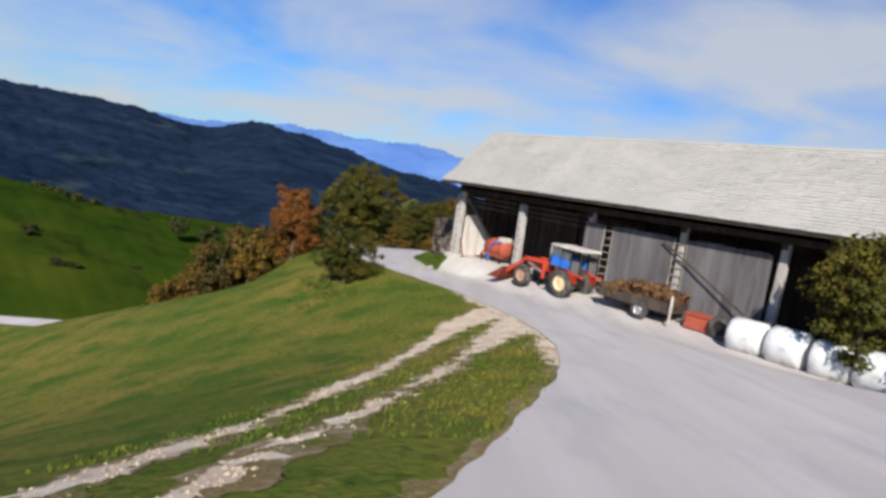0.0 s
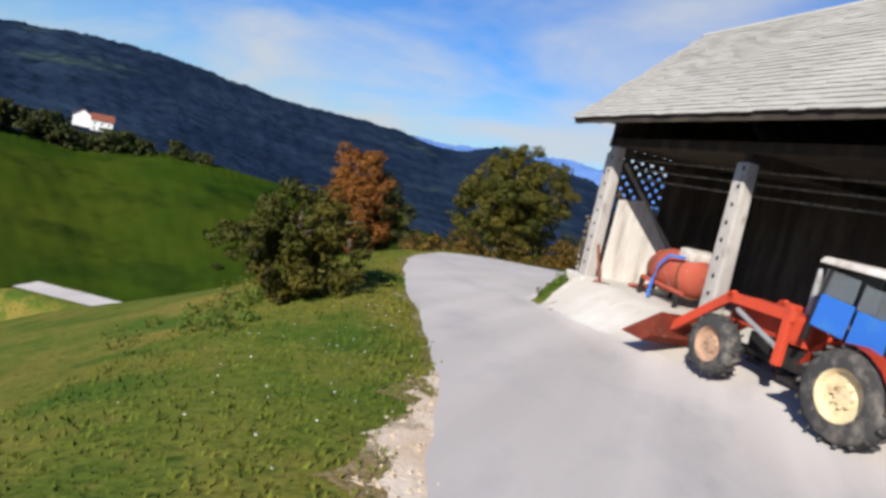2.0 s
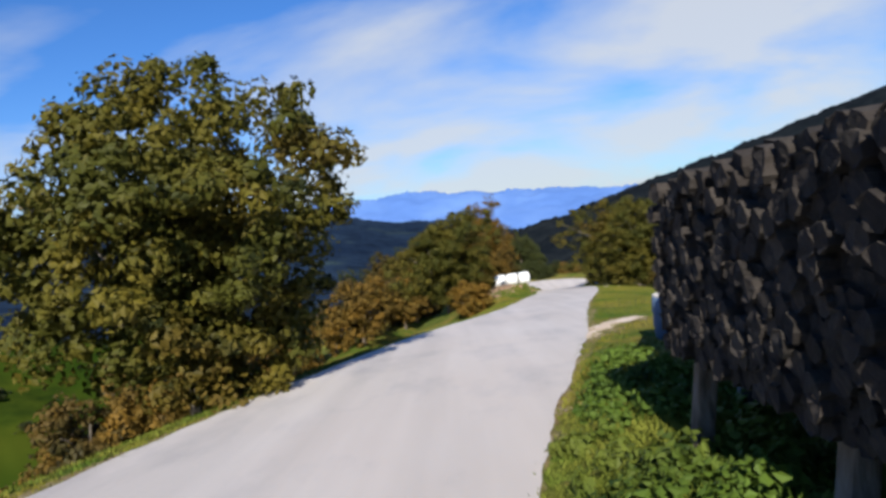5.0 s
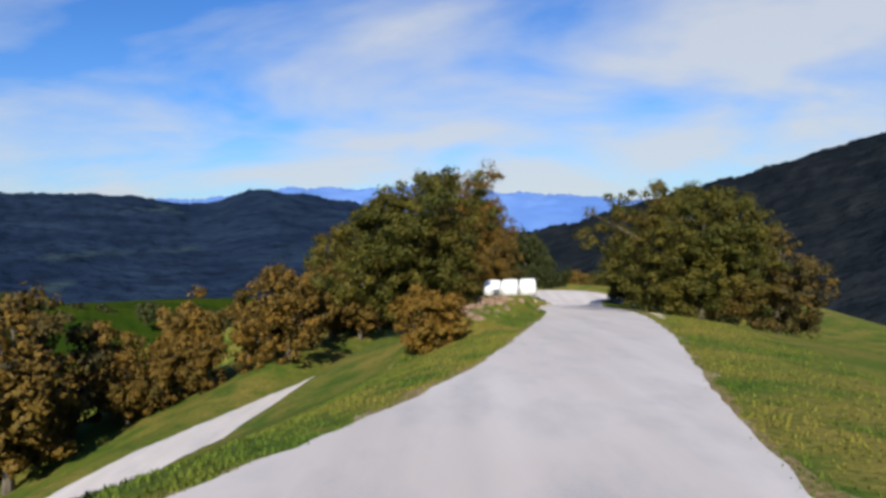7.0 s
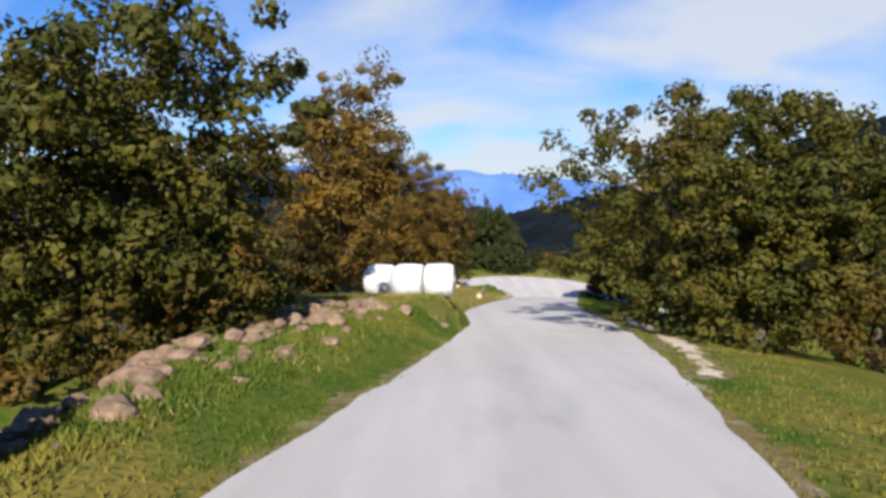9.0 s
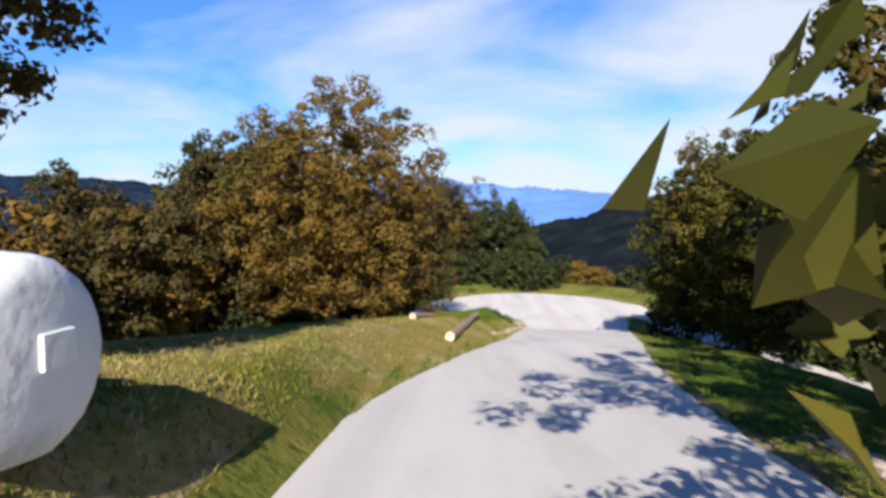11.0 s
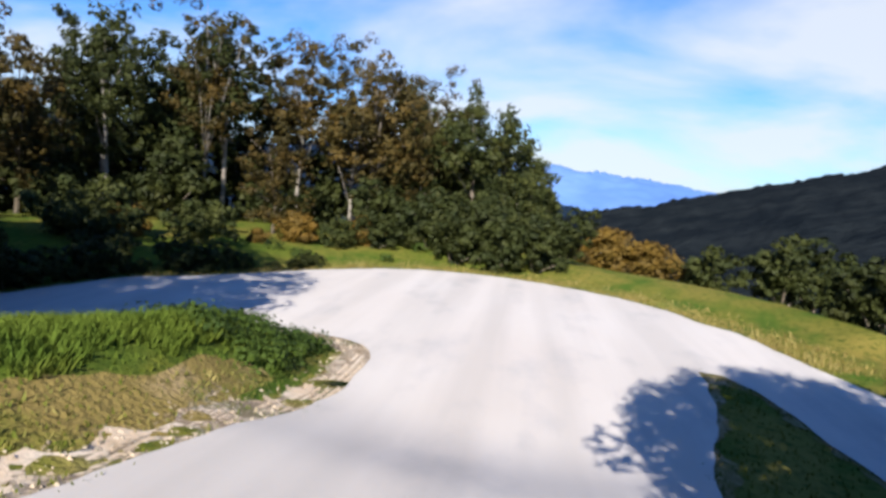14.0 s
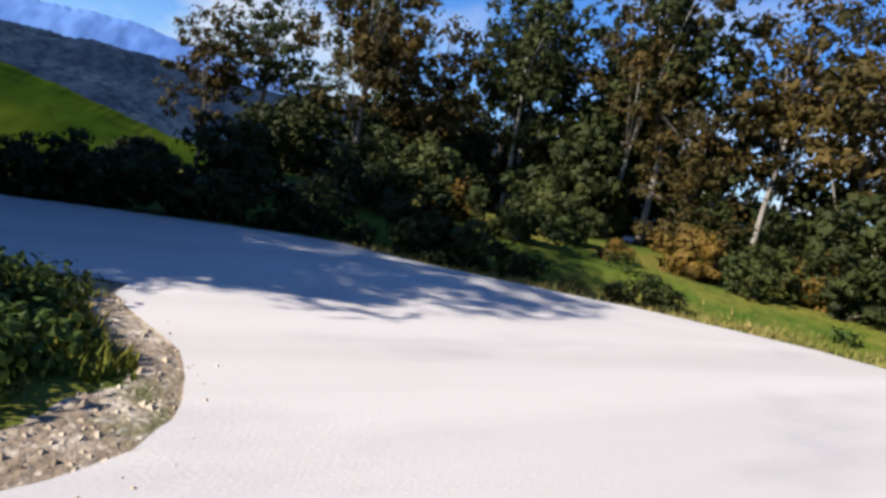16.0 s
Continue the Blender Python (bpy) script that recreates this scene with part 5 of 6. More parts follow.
def build_tub():
    x, y = 2.45, 54.6
    t = thing("water_barrel", pose(x, y, land_at(x, y)), "faded blue plastic barrel beside the firewood", "barrel")
    bm = bmesh.new()
    add_tube(bm, [(0, 0, 0), (0, 0, 0.06), (0, 0, 0.25), (0, 0, 0.3), (0, 0, 0.55), (0, 0, 0.6), (0, 0, 0.85), (0, 0, 0.9)], [0.27, 0.3, 0.31, 0.325, 0.31, 0.325, 0.3, 0.27], 18)
    part("drum", bm, FADED_BLUE, t, smooth=True)
    bm = bmesh.new()
    add_tube(bm, [(0, 0, 0.9), (0, 0, 0.94)], [0.28, 0.28], 18)
    part("lid", bm, WHITE_SHEET, t)


build_tub()


# ---- logs and stones ----
def build_trunk_log(a, b, r0, r1, label, seed):
    t = thing("felled_log", pose(*a), label, "log", "felled logs")
    rng = random.Random(seed)
    A, B = Vector(a), Vector(b)
    d = B - A
    bm = bmesh.new()
    pts = [d * f + Vector((0.03 * rng.uniform(-1, 1), 0.03 * rng.uniform(-1, 1), 0.02 * rng.uniform(-1, 1))) for f in np.linspace(0, 1, 12).tolist()]
    add_tube(bm, pts, [(r0 + (r1 - r0) * f) * rng.uniform(0.93, 1.07) for f in np.linspace(0, 1, 12).tolist()], 14, False)
    part("bark", bm, LOG_BARK, t, smooth=True)
    for p, r, s in ((pts[0], r0, -1), (pts[-1], r1, 1)):
        bm = bmesh.new()
        n = d.normalized() * s
        add_tube(bm, [p - n * 0.02, p + n * 0.015], [r * 0.97, r * 0.94], 14)
        part("cut_end", bm, CUT_WOOD, t, "pale sawn end")
    return t


def on_land(x, y, up=0.0):
    return (x, y, land_at(x, y) + up)


build_trunk_log(on_land(6.75, 112.7, 0.14), (7.72, 121.4, max(-10.85, land_at(7.72, 121.4) + 0.12)), 0.155, 0.13, "felled tree trunk lying on the grass by the bend", 1)
build_trunk_log(on_land(5.5, 114.0, 0.10), on_land(6.0, 116.0, 0.09), 0.12, 0.09, "thin reddish log beside the larger trunk", 2)
rng = np.random.RandomState(21)


def build_stone(x, y, size, seed, label="rough brown field stone on the bank", lift=0.0):
    r = np.random.RandomState(seed)
    t = thing("stone", pose(x, y, land_at(x, y) + lift, 0, 0, r.rand() * 360), label, "stone", "stones on the bank")
    bm = bmesh.new()
    bmesh.ops.create_icosphere(bm, subdivisions=2, radius=1)
    k = r.normal(size=(6, 3))
    for v in bm.verts:
        s = 1.0
        for q in k:
            s -= 0.22 * max(0, v.co.normalized().dot(Vector(q).normalized()) - 0.35)
        s *= 1 + 0.3 * (r.rand() - 0.5)
        v.co = Vector((v.co.x * size * 1.25 * s, v.co.y * size * s, (v.co.z * 0.75 + 0.25) * size * s))
    part("rock", bm, STONE, t)
    return t


for k in range(170):
    y = 82.0 + 12 * rng.rand()
    off = rng.normal() * 0.8
    x = float(edge_left(np.array(y))) - 2.5 - 0.09 * (94 - y) + off
    build_stone(x, y, 0.06 + 0.20 * rng.rand() ** 2, 100 + k, lift=0.22 * math.exp(-2 * off * off) * rng.rand() - 0.04)
for k, (x, y, s) in enumerate(((0.7, 88.9, 0.4), (0.35, 85.0, 0.36), (1.9, 86.7, 0.26), (0.9, 83.2, 0.32), (-0.2, 86.2, 0.38))):
    build_stone(x, y, s, 200 + k, "large rough brown stone among grass on the bank", -0.1)


# ---- trees and bushes ----
NEAR = dict(per=170, leaf=0.17)
make_tree("tree", -7.3, 54.2, 7.4, 3.05, 3.2, LEAF_OLIVE, 1, "large round olive-green deciduous tree at the road's lower edge", 0.02, 540, 0.46, 80, 0.15, 0.2)
make_tree("tree", -4.2, 27.3, 2.7, 1.3, 1.25, LEAF_OLIVE, 2, "young olive-green tree on the bank below the road", 0.04, 170, 0.26, 76, 0.09, 0.09)
make_tree("tree", -9.2, 38.6, 4.9, 1.5, 1.5, LEAF_ORANGE, 3, "small tree in orange autumn leaf below the road", 0.10, 190, 0.32, 80, 0.11, 0.1)
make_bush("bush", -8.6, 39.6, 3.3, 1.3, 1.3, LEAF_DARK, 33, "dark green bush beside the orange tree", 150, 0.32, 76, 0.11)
make_tree("tree", -2.3, 89.5, 8.0, 4.0, 3.7, LEAF_OLIVE, 4, "broad green tree beside the stony bank", 0.03, 560, 0.46, 80, 0.15, 0.28)
make_tree("tree", 0.9, 100.0, 9.0, 2.7, 2.6, LEAF_BROWN, 5, "thin-crowned tree with browning leaves behind the bales", 0.08, 480, 0.42, 60, 0.13, 0.14)
make_bush("bush", -0.9, 81.4, 2.5, 1.4, 1.3, LEAF_GOLD, 6, "yellow-brown autumn bush on the grassy bank", 150, 0.32, 76, 0.12)
make_tree("tree", 13.7, 94.8, 8.2, 4.8, 4.8, LEAF_OLIVE, 7, "wide olive-brown tree beside the road", 0.02, 640, 0.48, 76, 0.15, 0.25)
make_tree("tree", 19.6, 98.0, 7.4, 3.4, 3.2, LEAF_WOOD, 71, "darker tree behind the wide roadside one", 0.02, 220, 0.52, 56, 0.2, 0.2)
make_tree("tree", -3.0, 122.8, 11.0, 3.3, 3.3, LEAF_WOOD, 81, "tall autumn tree across the lower road", 0.06, 420, 0.5, 66, 0.18, 0.2)
make_tree("tree", 1.5, 121.2, 12.4, 4.6, 4.5, LEAF_BROWN, 8, "tall autumn tree with browning leaves behind the log", 0.06, 860, 0.5, 74, 0.145, 0.25)
make_tree("tree", 17.3, 116.6, 9.5, 3.9, 4.0, LEAF_OLIVE, 9, "dark leafy tree overhanging the grass verge", 0.02, 900, 0.46, 84, 0.13, 0.25)
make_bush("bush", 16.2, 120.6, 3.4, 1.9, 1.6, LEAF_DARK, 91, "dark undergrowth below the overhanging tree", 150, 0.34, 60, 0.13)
# crown widened so that its shadow covers the verge
make_tree("tree", 17.3, 105.6, 9.6, 4.4, 4.4, LEAF_OLIVE, 10, "leafy tree in the row beside the verge", 0.02, 420, 0.5, 66, 0.18, 0.22)
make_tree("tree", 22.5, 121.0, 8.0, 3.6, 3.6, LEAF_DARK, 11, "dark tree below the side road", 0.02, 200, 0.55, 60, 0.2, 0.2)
make_tree("tree", 11.5, 16.9, 4.9, 1.6, 1.5, LEAF_OLIVE, 12, "small yellow-green tree before the wrapped bales", 0.1, 150, 0.34, 64, 0.13, 0.07)
make_bush("bush", 12.9, 14.2, 3.0, 1.5, 1.5, LEAF_GREEN, 13, "dense green bush at the yard's edge", 120, 0.36, 64, 0.13)

# three trees added to throw shade on the lower road and the wood
make_tree("tree", -4.6, 124.2, 11.2, 3.8, 3.2, LEAF_WOOD, 92, "tall dark autumn tree added west of the lower road for its shade", 0.06, 520, 0.6, 60, 0.19, 0.2)
make_tree("tree", -10.0, 122.6, 10.2, 3.6, 3.2, LEAF_WOOD, 93, "tall dark tree added to shade the edge of the wood", 0.06, 440, 0.6, 60, 0.2, 0.2)
make_tree("tree", 4.1, 122.7, 7.5, 2.4, 2.6, LEAF_WOOD, 94, "smaller dark tree added to deepen the tall autumn one's shadow", 0.05, 420, 0.46, 64, 0.14, 0.14)

# brown trees along the lower road
base = make_tree("tree", -17, 99, 7.0, 2.6, 2.6, LEAF_BROWN, 40, "autumn-brown tree in the row below the lower road", 0.05, 120, 0.58, 42, 0.26, 0.18, group="trees below the lower road")
other = make_tree("tree", -12.5, 102, 6.6, 2.6, 2.5, LEAF_WOOD, 41, "olive-brown tree in the row below the lower road", 0.05, 120, 0.58, 42, 0.26, 0.18, group="trees below the lower road")
third = make_tree("tree", -21, 97, 6.2, 2.5, 2.6, LEAF_BROWN, 42, "rust-coloured tree in the row below the lower road", 0.05, 110, 0.58, 42, 0.26, 0.18, group="trees below the lower road")


def set_copy(ob, x, y, turn, scale=1.0):
    c = copy_thing(ob, pose(x, y, land_at(x, y) - 0.2, 0, 0, turn))
    c.scale = (scale, scale, scale * 1.02)
    return c


pr = random.Random(77)
for x, y in ((-25, 95), (-29, 92), (-33, 90), (-23, 99), (-27, 97), (-31, 94.5), (-19, 101), (-14.5, 104.5), (-10.5, 104), (-17, 95.5), (-9.5, 107), (-6.5, 112.5), (-15, 108), (-20, 105), (-26, 101), (-13, 114), (-32, 98), (-7.5, 108.5), (-36, 92), (-10, 111), (-5.5, 116.5), (-3.6, 124.6), (-5.2, 119.2), (-8.2, 115.5), (-15.2, 96.8), (-13.4, 99.6), (-18.6, 94.2), (-22.6, 93.4), (-10.8, 99.6), (-26.5, 91.5), (-30.5, 89.5), (-20, 96.8)):
    set_copy(pr.choice((base, base, other, third)), x, y, pr.random() * 360, (0.85 + 0.25 * pr.random()) * (0.7 if x < -12 else 0.9))
for x, y, k in ((-42, 86, 1.15), (-39, 82, 1.2), (-38, 89, 1.35), (-34.5, 85, 1.45), (-33, 90, 1.5), (-30, 87, 1.55), (-28, 92, 1.5), (-26, 88, 1.5), (-23, 92, 1.4), (-21, 88, 1.3)):
    set_copy(pr.choice((base, other, third)), x, y, pr.random() * 360, k)
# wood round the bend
wood = [make_tree("tree", -1.5, 147, 10.5, 2.6, 2.6, LEAF_IN_SHADE, 60, "tall woodland tree with a bare pale trunk", 0.30, 120, 0.48, 36, 0.215, 0.13, PALE_BARK, "woodland trees", limbs=5),
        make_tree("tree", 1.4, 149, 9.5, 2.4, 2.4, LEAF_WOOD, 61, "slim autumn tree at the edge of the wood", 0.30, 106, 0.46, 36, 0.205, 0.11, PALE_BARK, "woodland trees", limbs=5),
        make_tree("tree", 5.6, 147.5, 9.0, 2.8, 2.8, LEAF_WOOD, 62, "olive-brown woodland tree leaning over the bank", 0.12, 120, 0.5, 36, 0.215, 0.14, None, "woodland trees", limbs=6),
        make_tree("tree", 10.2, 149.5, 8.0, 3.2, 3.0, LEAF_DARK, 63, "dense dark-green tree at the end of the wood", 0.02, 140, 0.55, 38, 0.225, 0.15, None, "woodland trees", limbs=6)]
wood.append(make_tree("tree", 0.6, 151.5, 10.5, 2.6, 2.6, LEAF_WOOD, 65, "thin-crowned tree with yellowing leaves in the wood", 0.3, 90, 0.45, 40, 0.15, 0.1, PALE_BARK, "woodland trees", limbs=9))
for k, x, y, s in ((3, -9.5, 150.5, 0.95), (3, -12.5, 147.5, 0.85), (3, -14.5, 142.5, 0.8), (3, -7.5, 147.5, 0.95), (3, -10.5, 144.5, 0.85), (4, 2.5, 155, 1.05), (4, 4.4, 148.4, 1.0), (4, 8.0, 151.4, 0.95), (4, -1.8, 145.6, 1.1), (0, -6.2, 144.8, 1.15), (0, -3.8, 147.8, 1.15), (3, -5.0, 149.5, 1.15), (0, -5, 143.5, 0.95), (0, -5.2, 150, 1.0), (0, -8.5, 139, 1.0), (1, -5.5, 137.6, 0.85), (0, -11, 136, 0.78), (1, -13, 125.5, 0.9), (0, -9, 146, 0.78), (0, -15, 139.5, 0.78),
                   (1, 5.0, 151, 0.95), (0, -2.5, 153.5, 1.05), (2, 8.5, 152.5, 1.0), (3, 11.5, 154, 1.0), (3, 12.5, 159, 1.0), (2, 10.5, 164, 0.95), (3, 13.8, 167, 0.9), (3, 15.2, 174, 0.9), (3, 16.6, 182, 0.9),
                   (2, 2.5, 143.6, 0.62), (3, 13.0, 148.5, 0.62), (2, -12, 122, 0.8), (0, -19, 145, 0.78), (2, -7, 124, 0.72), (1, -4.6, 121.5, 0.62), (2, -9.5, 118, 0.75), (1, -13, 117, 0.8),
                   (3, -3.4, 146.6, 1.0), (0, -7.0, 152.5, 0.78), (3, -11, 142.5, 0.78), (0, -13.5, 146, 0.78), (1, 7.6, 149.2, 0.8), (3, 7.0, 155.5, 1.1), (2, -7.2, 141.2, 0.9), (1, -9.8, 133.9, 0.75)):
    set_copy(wood[k], x, y, pr.random() * 360, s * (0.78 + 0.14 * pr.random()))
# dark leaf colour fills in the shade between the trunks
thicket = make_bush("bush", -2.6, 144.2, 3.8, 2.3, 2.0, LEAF_IN_SHADE, 83, "tall undergrowth between the trunks of the wood, coloured dark for shade", 80, 0.5, 25, 0.30, "undergrowth in the wood")
for x, y, s in ((0.4, 147.8, 0.6), (3.2, 147.6, 0.55), (6.6, 149.8, 1.0), (9.6, 151.5, 1.0), (12.4, 151.8, 0.8), (-5.2, 140.6, 0.55), (-7.4, 143.6, 0.8), (-9.4, 140.8, 1.05), (-8.0, 136.4, 0.7), (-11.5, 138.6, 1.0), (-4.8, 147.0, 1.1), (-1.6, 150, 1.2), (2.2, 151.6, 1.2),
                (5.2, 154.4, 1.2), (9.2, 156.5, 1.2), (12.2, 162.5, 1.0), (14.4, 171, 0.9), (-10.8, 149, 1.2), (-14, 142.6, 1.1), (-6.0, 121.6, 0.8), (-9.6, 121.5, 0.9), (-2.4, 121.0, 0.62), (-11, 125.0, 0.8), (10.8, 147.6, 0.75)):
    set_copy(thicket, x, y, pr.random() * 360, s * (0.95 + 0.1 * pr.random()))


make_tree("tree", 5.3, 157.5, 11.6, 2.3, 2.3, LEAF_DARK, 64, "dark green tree standing over the wood", 0.05, 170, 0.5, 60, 0.18, 0.16, group="woodland trees")
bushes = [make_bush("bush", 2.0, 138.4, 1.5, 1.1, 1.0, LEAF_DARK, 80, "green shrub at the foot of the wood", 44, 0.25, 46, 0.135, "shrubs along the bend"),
          make_bush("bush", 4.2, 141.9, 1.2, 1.1, 0.9, LEAF_BROWN, 81, "brown shrub at the foot of the wood", 24, 0.36, 110, 0.13, "shrubs along the bend"),
          make_bush("bush", 9.0, 144.4, 2.6, 1.8, 1.5, LEAF_IN_SHADE, 82, "dense shrub at the road's outer edge, coloured dark for shade", 66, 0.36, 31, 0.215, "shrubs along the bend")]
for k, x, y, s in ((0, 0.2, 135.8, 1.1), (1, -0.6, 138.2, 1.0), (0, -2.0, 133.2, 1.2), (0, -3.5, 130, 0.8), (1, 6.4, 143.6, 1.0), (2, 11.4, 145.0, 1.0), (2, 6.8, 144.6, 1.05), (2, 13.4, 142.6, 0.85), (2, 10.2, 142.7, 0.8), (2, 11.9, 142.6, 0.95), (2, 14.6, 144.2, 0.9), (1, 17.0, 149.5, 1.7), (1, 18.8, 148.6, 1.6), (1, 19.4, 151.5, 1.9), (1, 17.6, 153, 2.0), (0, 0.9, 141, 0.9), (2, 7.0, 143.0, 0.6), (1, 3.2, 140.6, 0.5), (2, 21.9, 127, 1.0), (2, 22.2, 123.5, 1.1), (2, 23, 119, 1.2), (2, 23.4, 114, 1.2),
                   (2, -1.2, 126.3, 1.0), (2, -4.2, 124, 1.1), (0, 5.8, 142.0, 0.8), (2, -4.6, 133.6, 0.7), (2, -6.6, 135.4, 0.9), (0, -1.2, 136.8, 1.3), (1, 20.5, 166, 1.8), (2, 19.5, 160, 1.3), (1, 22, 172, 1.9), (2, 24, 160, 1.5), (2, 21.6, 140.5, 0.9), (2, 22.6, 136.6, 0.9), (2, 23.5, 131, 1.1), (2, 25, 145, 1.4), (2, 22.0, 150, 1.2)):
    c = copy_thing(bushes[k], pose(x, y, land_at(x, y) - 0.1, 0, 0, pr.random() * 360))
    c.scale = (s, s, s)

for y in np.arange(123.0, 139.5, 0.75):
    xs = np.arange(-6, 12, 0.05)
    out = xs[paved(xs, xs * 0 + y) < 0.55]
    if len(out):
        x, s = float(out[0]) - 0.3 * pr.random(), 0.34 + 0.16 * pr.random()
        c = copy_thing(bushes[2 if pr.random() < 0.6 else 0], pose(x, float(y), land_at(x, y) - 0.1, 0, 0, pr.random() * 360))
        s = s if y < 136 else s * 0.6
        c.scale = (s * 1.2, s * 1.2, s)
for x, y, s in ((-4.0, 131.6, 0.42), (-6.5, 131.8, 0.45), (-9, 132.0, 0.5), (-12, 132.2, 0.5), (-15, 132.4, 0.55), (-18, 132.6, 0.6), (-21, 132.8, 0.6), (-24, 133, 0.7), (-2.0, 130.0, 0.4), (-5, 129.2, 0.4), (-8, 129.0, 0.45), (-11.5, 129.2, 0.5), (-15, 129.5, 0.5)):
    set_copy(thicket, x, y, pr.random() * 360, s)

# far side of the valley: single dark bushes on the pasture, trees and a white house
def far_spot(az, el, d, eye=(4, 60, -4)):
    a, e = radians(az), radians(el)
    return (eye[0] - d * math.sin(a), eye[1] + d * math.cos(a), eye[2] + d * math.tan(e))


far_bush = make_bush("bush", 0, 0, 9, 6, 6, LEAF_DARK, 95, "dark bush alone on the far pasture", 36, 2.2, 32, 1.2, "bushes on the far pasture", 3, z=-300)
for az, el, s in ((33, -8.4, 0.6), (31, -10.6, 0.9), (25.5, -10.6, 0.7), (38, -12.0, 0.7), (53, -7.0, 0.8), (37, -8.6, 0.5), (36.7, -5.3, 1.0), (38, -5.0, 1.0), (35.4, -5.6, 1.0), (34, -6.0, 1.0), (32, -6.4, 0.9), (55, -3.6, 1.6), (53.5, -3.2, 1.3), (49, -3.4, 1.5), (47, -3.7, 1.2), (57, -4.2, 1.6), (30, -6.8, 1.0), (27, -7.1, 1.1), (24, -7.6, 1.2), (21, -8.2, 1.2), (58.6, -3.4, 2.0), (60.5, -3.2, 1.7), (62.5, -3.0, 1.9), (54.2, -4.6, 1.5), (56.2, -5.0, 1.6), (58.5, -5.2, 1.5), (52.0, -3.6, 1.3), (64.5, -3.0, 1.8)):
    d = 330 if el < -6.9 else 372
    x, y, z = far_spot(az, el, d)
    c = copy_thing(far_bush, pose(x, y, z - 3 * s, 0, 0, az * 37))
    c.scale = (s, s, s)
for x, y, z, k in ((-181, 279, -46, 0.75), (-176, 272, -46, 0.5), (-152, 254, -54, 0.7), (-147, 257, -55, 0.6), (-136, 286, -58, 0.55), (-160, 212, -56, 0.4)):
    c = copy_thing(far_bush, pose(x, y, z - 1.5 * k, 0, 0, x * 7.0))
    c.scale = (k, k, 0.6 * k)
far_bush.matrix_world = pose(*far_spot(59, -4.0, 372))


def build_house(x, y, z, turn, w, d, h, label):
    t = thing("house", pose(x, y, z, 0, 0, turn), label, "house", "far houses")
    bm = bmesh.new()
    vs = []
    for sx in (-1, 1):
        vs.append([bm.verts.new((sx * w / 2, yy, zz)) for yy, zz in ((-d / 2, 0), (d / 2, 0), (d / 2, h), (0, h + d * 0.38), (-d / 2, h))])
    bm.faces.new(vs[0]), bm.faces.new(vs[1][::-1])
    for i in range(5):
        bm.faces.new((vs[0][i], vs[1][i], vs[1][(i + 1) % 5], vs[0][(i + 1) % 5]))
    part("wall", bm, LIMEWASH, t)
    for s in (-1, 1):
        bm = bmesh.new()
        a = math.atan2(d * 0.38, d / 2)
        run = math.hypot(d * 0.38, d / 2) + 0.7
        add_box(bm, (w + 1.2, run, 0.2), (0, s * (d / 4 + 0.12), h + d * 0.19 + 0.02), Matrix.Rotation(-s * a, 3, "X"))
        part("roof", bm, ROOF_TILE, t)
    for k in range(3):
        for zz in (1.6, 4.2):
            bm = bmesh.new()
            add_box(bm, (1.0, 0.1, 1.2), (-w / 3 + k * w / 3, -d / 2 - 0.02, zz))
            part("window", bm, IRON, t)
    return t


hx, hy, hz = far_spot(55.0, -2.55, 395)
build_house(hx, hy, hz, 50, 11, 9, 6, "white two-storey farmhouse with a tiled roof across the valley")
hx, hy, hz = far_spot(56.4, -2.4, 402)
build_house(hx, hy, hz, 140, 10, 9, 6.5, "second white house beside the farmhouse")
hx, hy, hz = far_spot(-21.5, -4.9, 420)
build_house(hx, hy, hz, -30, 11, 8, 5, "white house in the valley beyond the bend")


# ---- grass blades and small growth ----
def build_grass(name, label, count, y0, y1, side, reach, height, mat, seed):
    g = np.random.RandomState(seed)
    y = g.uniform(y0, y1, count)
    off = reach * g.rand(count) ** 1.7 - 0.12
    x = np.where(side < 0, edge_left(y) - off, edge_right(y) + off)
    keep = (paved(x, y) > 0.02 - 0.16 * g.rand(count) ** 3) & (yard(x, y) > 0.02) & (worn(x, y) > -0.02)
    x, y = x[keep], y[keep]
    n = len(x)
    z = land(x, y)
    h = height * (0.4 + 0.9 * g.rand(n)) * (0.6 + 0.4 * (1 + wobble(x, y, 1.1, 3.0)) / 2)
    a, w = g.rand(n) * math.tau, 0.012 + 0.02 * g.rand(n)
    lean = 0.6 * h * g.rand(n)
    b = g.rand(n) * math.tau
    p = np.stack([x, y, z - 0.02], 1)
    side_v = np.stack([np.cos(a) * w, np.sin(a) * w, 0 * w], 1)
    tip = p + np.stack([np.cos(b) * lean, np.sin(b) * lean, h], 1)
    verts = np.stack([p - side_v, p + side_v, tip], 1).reshape(-1, 3)
    ob = link_mesh(name, verts, np.arange(n * 3).reshape(-1, 3), mat, None, label)
    return tagged(ob, category="grass", kind="stuff")


BLADE = material("grass_blade", (0.075, 0.105, 0.014), 0.8, 0, [((0.15, 0.128, 0.022), 0.13, 0.38, 0.60, 5), ((0.055, 0.090, 0.012), 0.55, 0.46, 0.64, 6)], per_piece=0.12, shine=0.08)
build_grass("roadside_grass", "short green grass along the road's lower edge", 60000, 6, 80, -1, 5.0, 0.085, BLADE, 1)
build_grass("roadside_grass", "grass and weeds on the stony bank", 36000, 80, 128, -1, 5.0, 0.085, BLADE, 2)
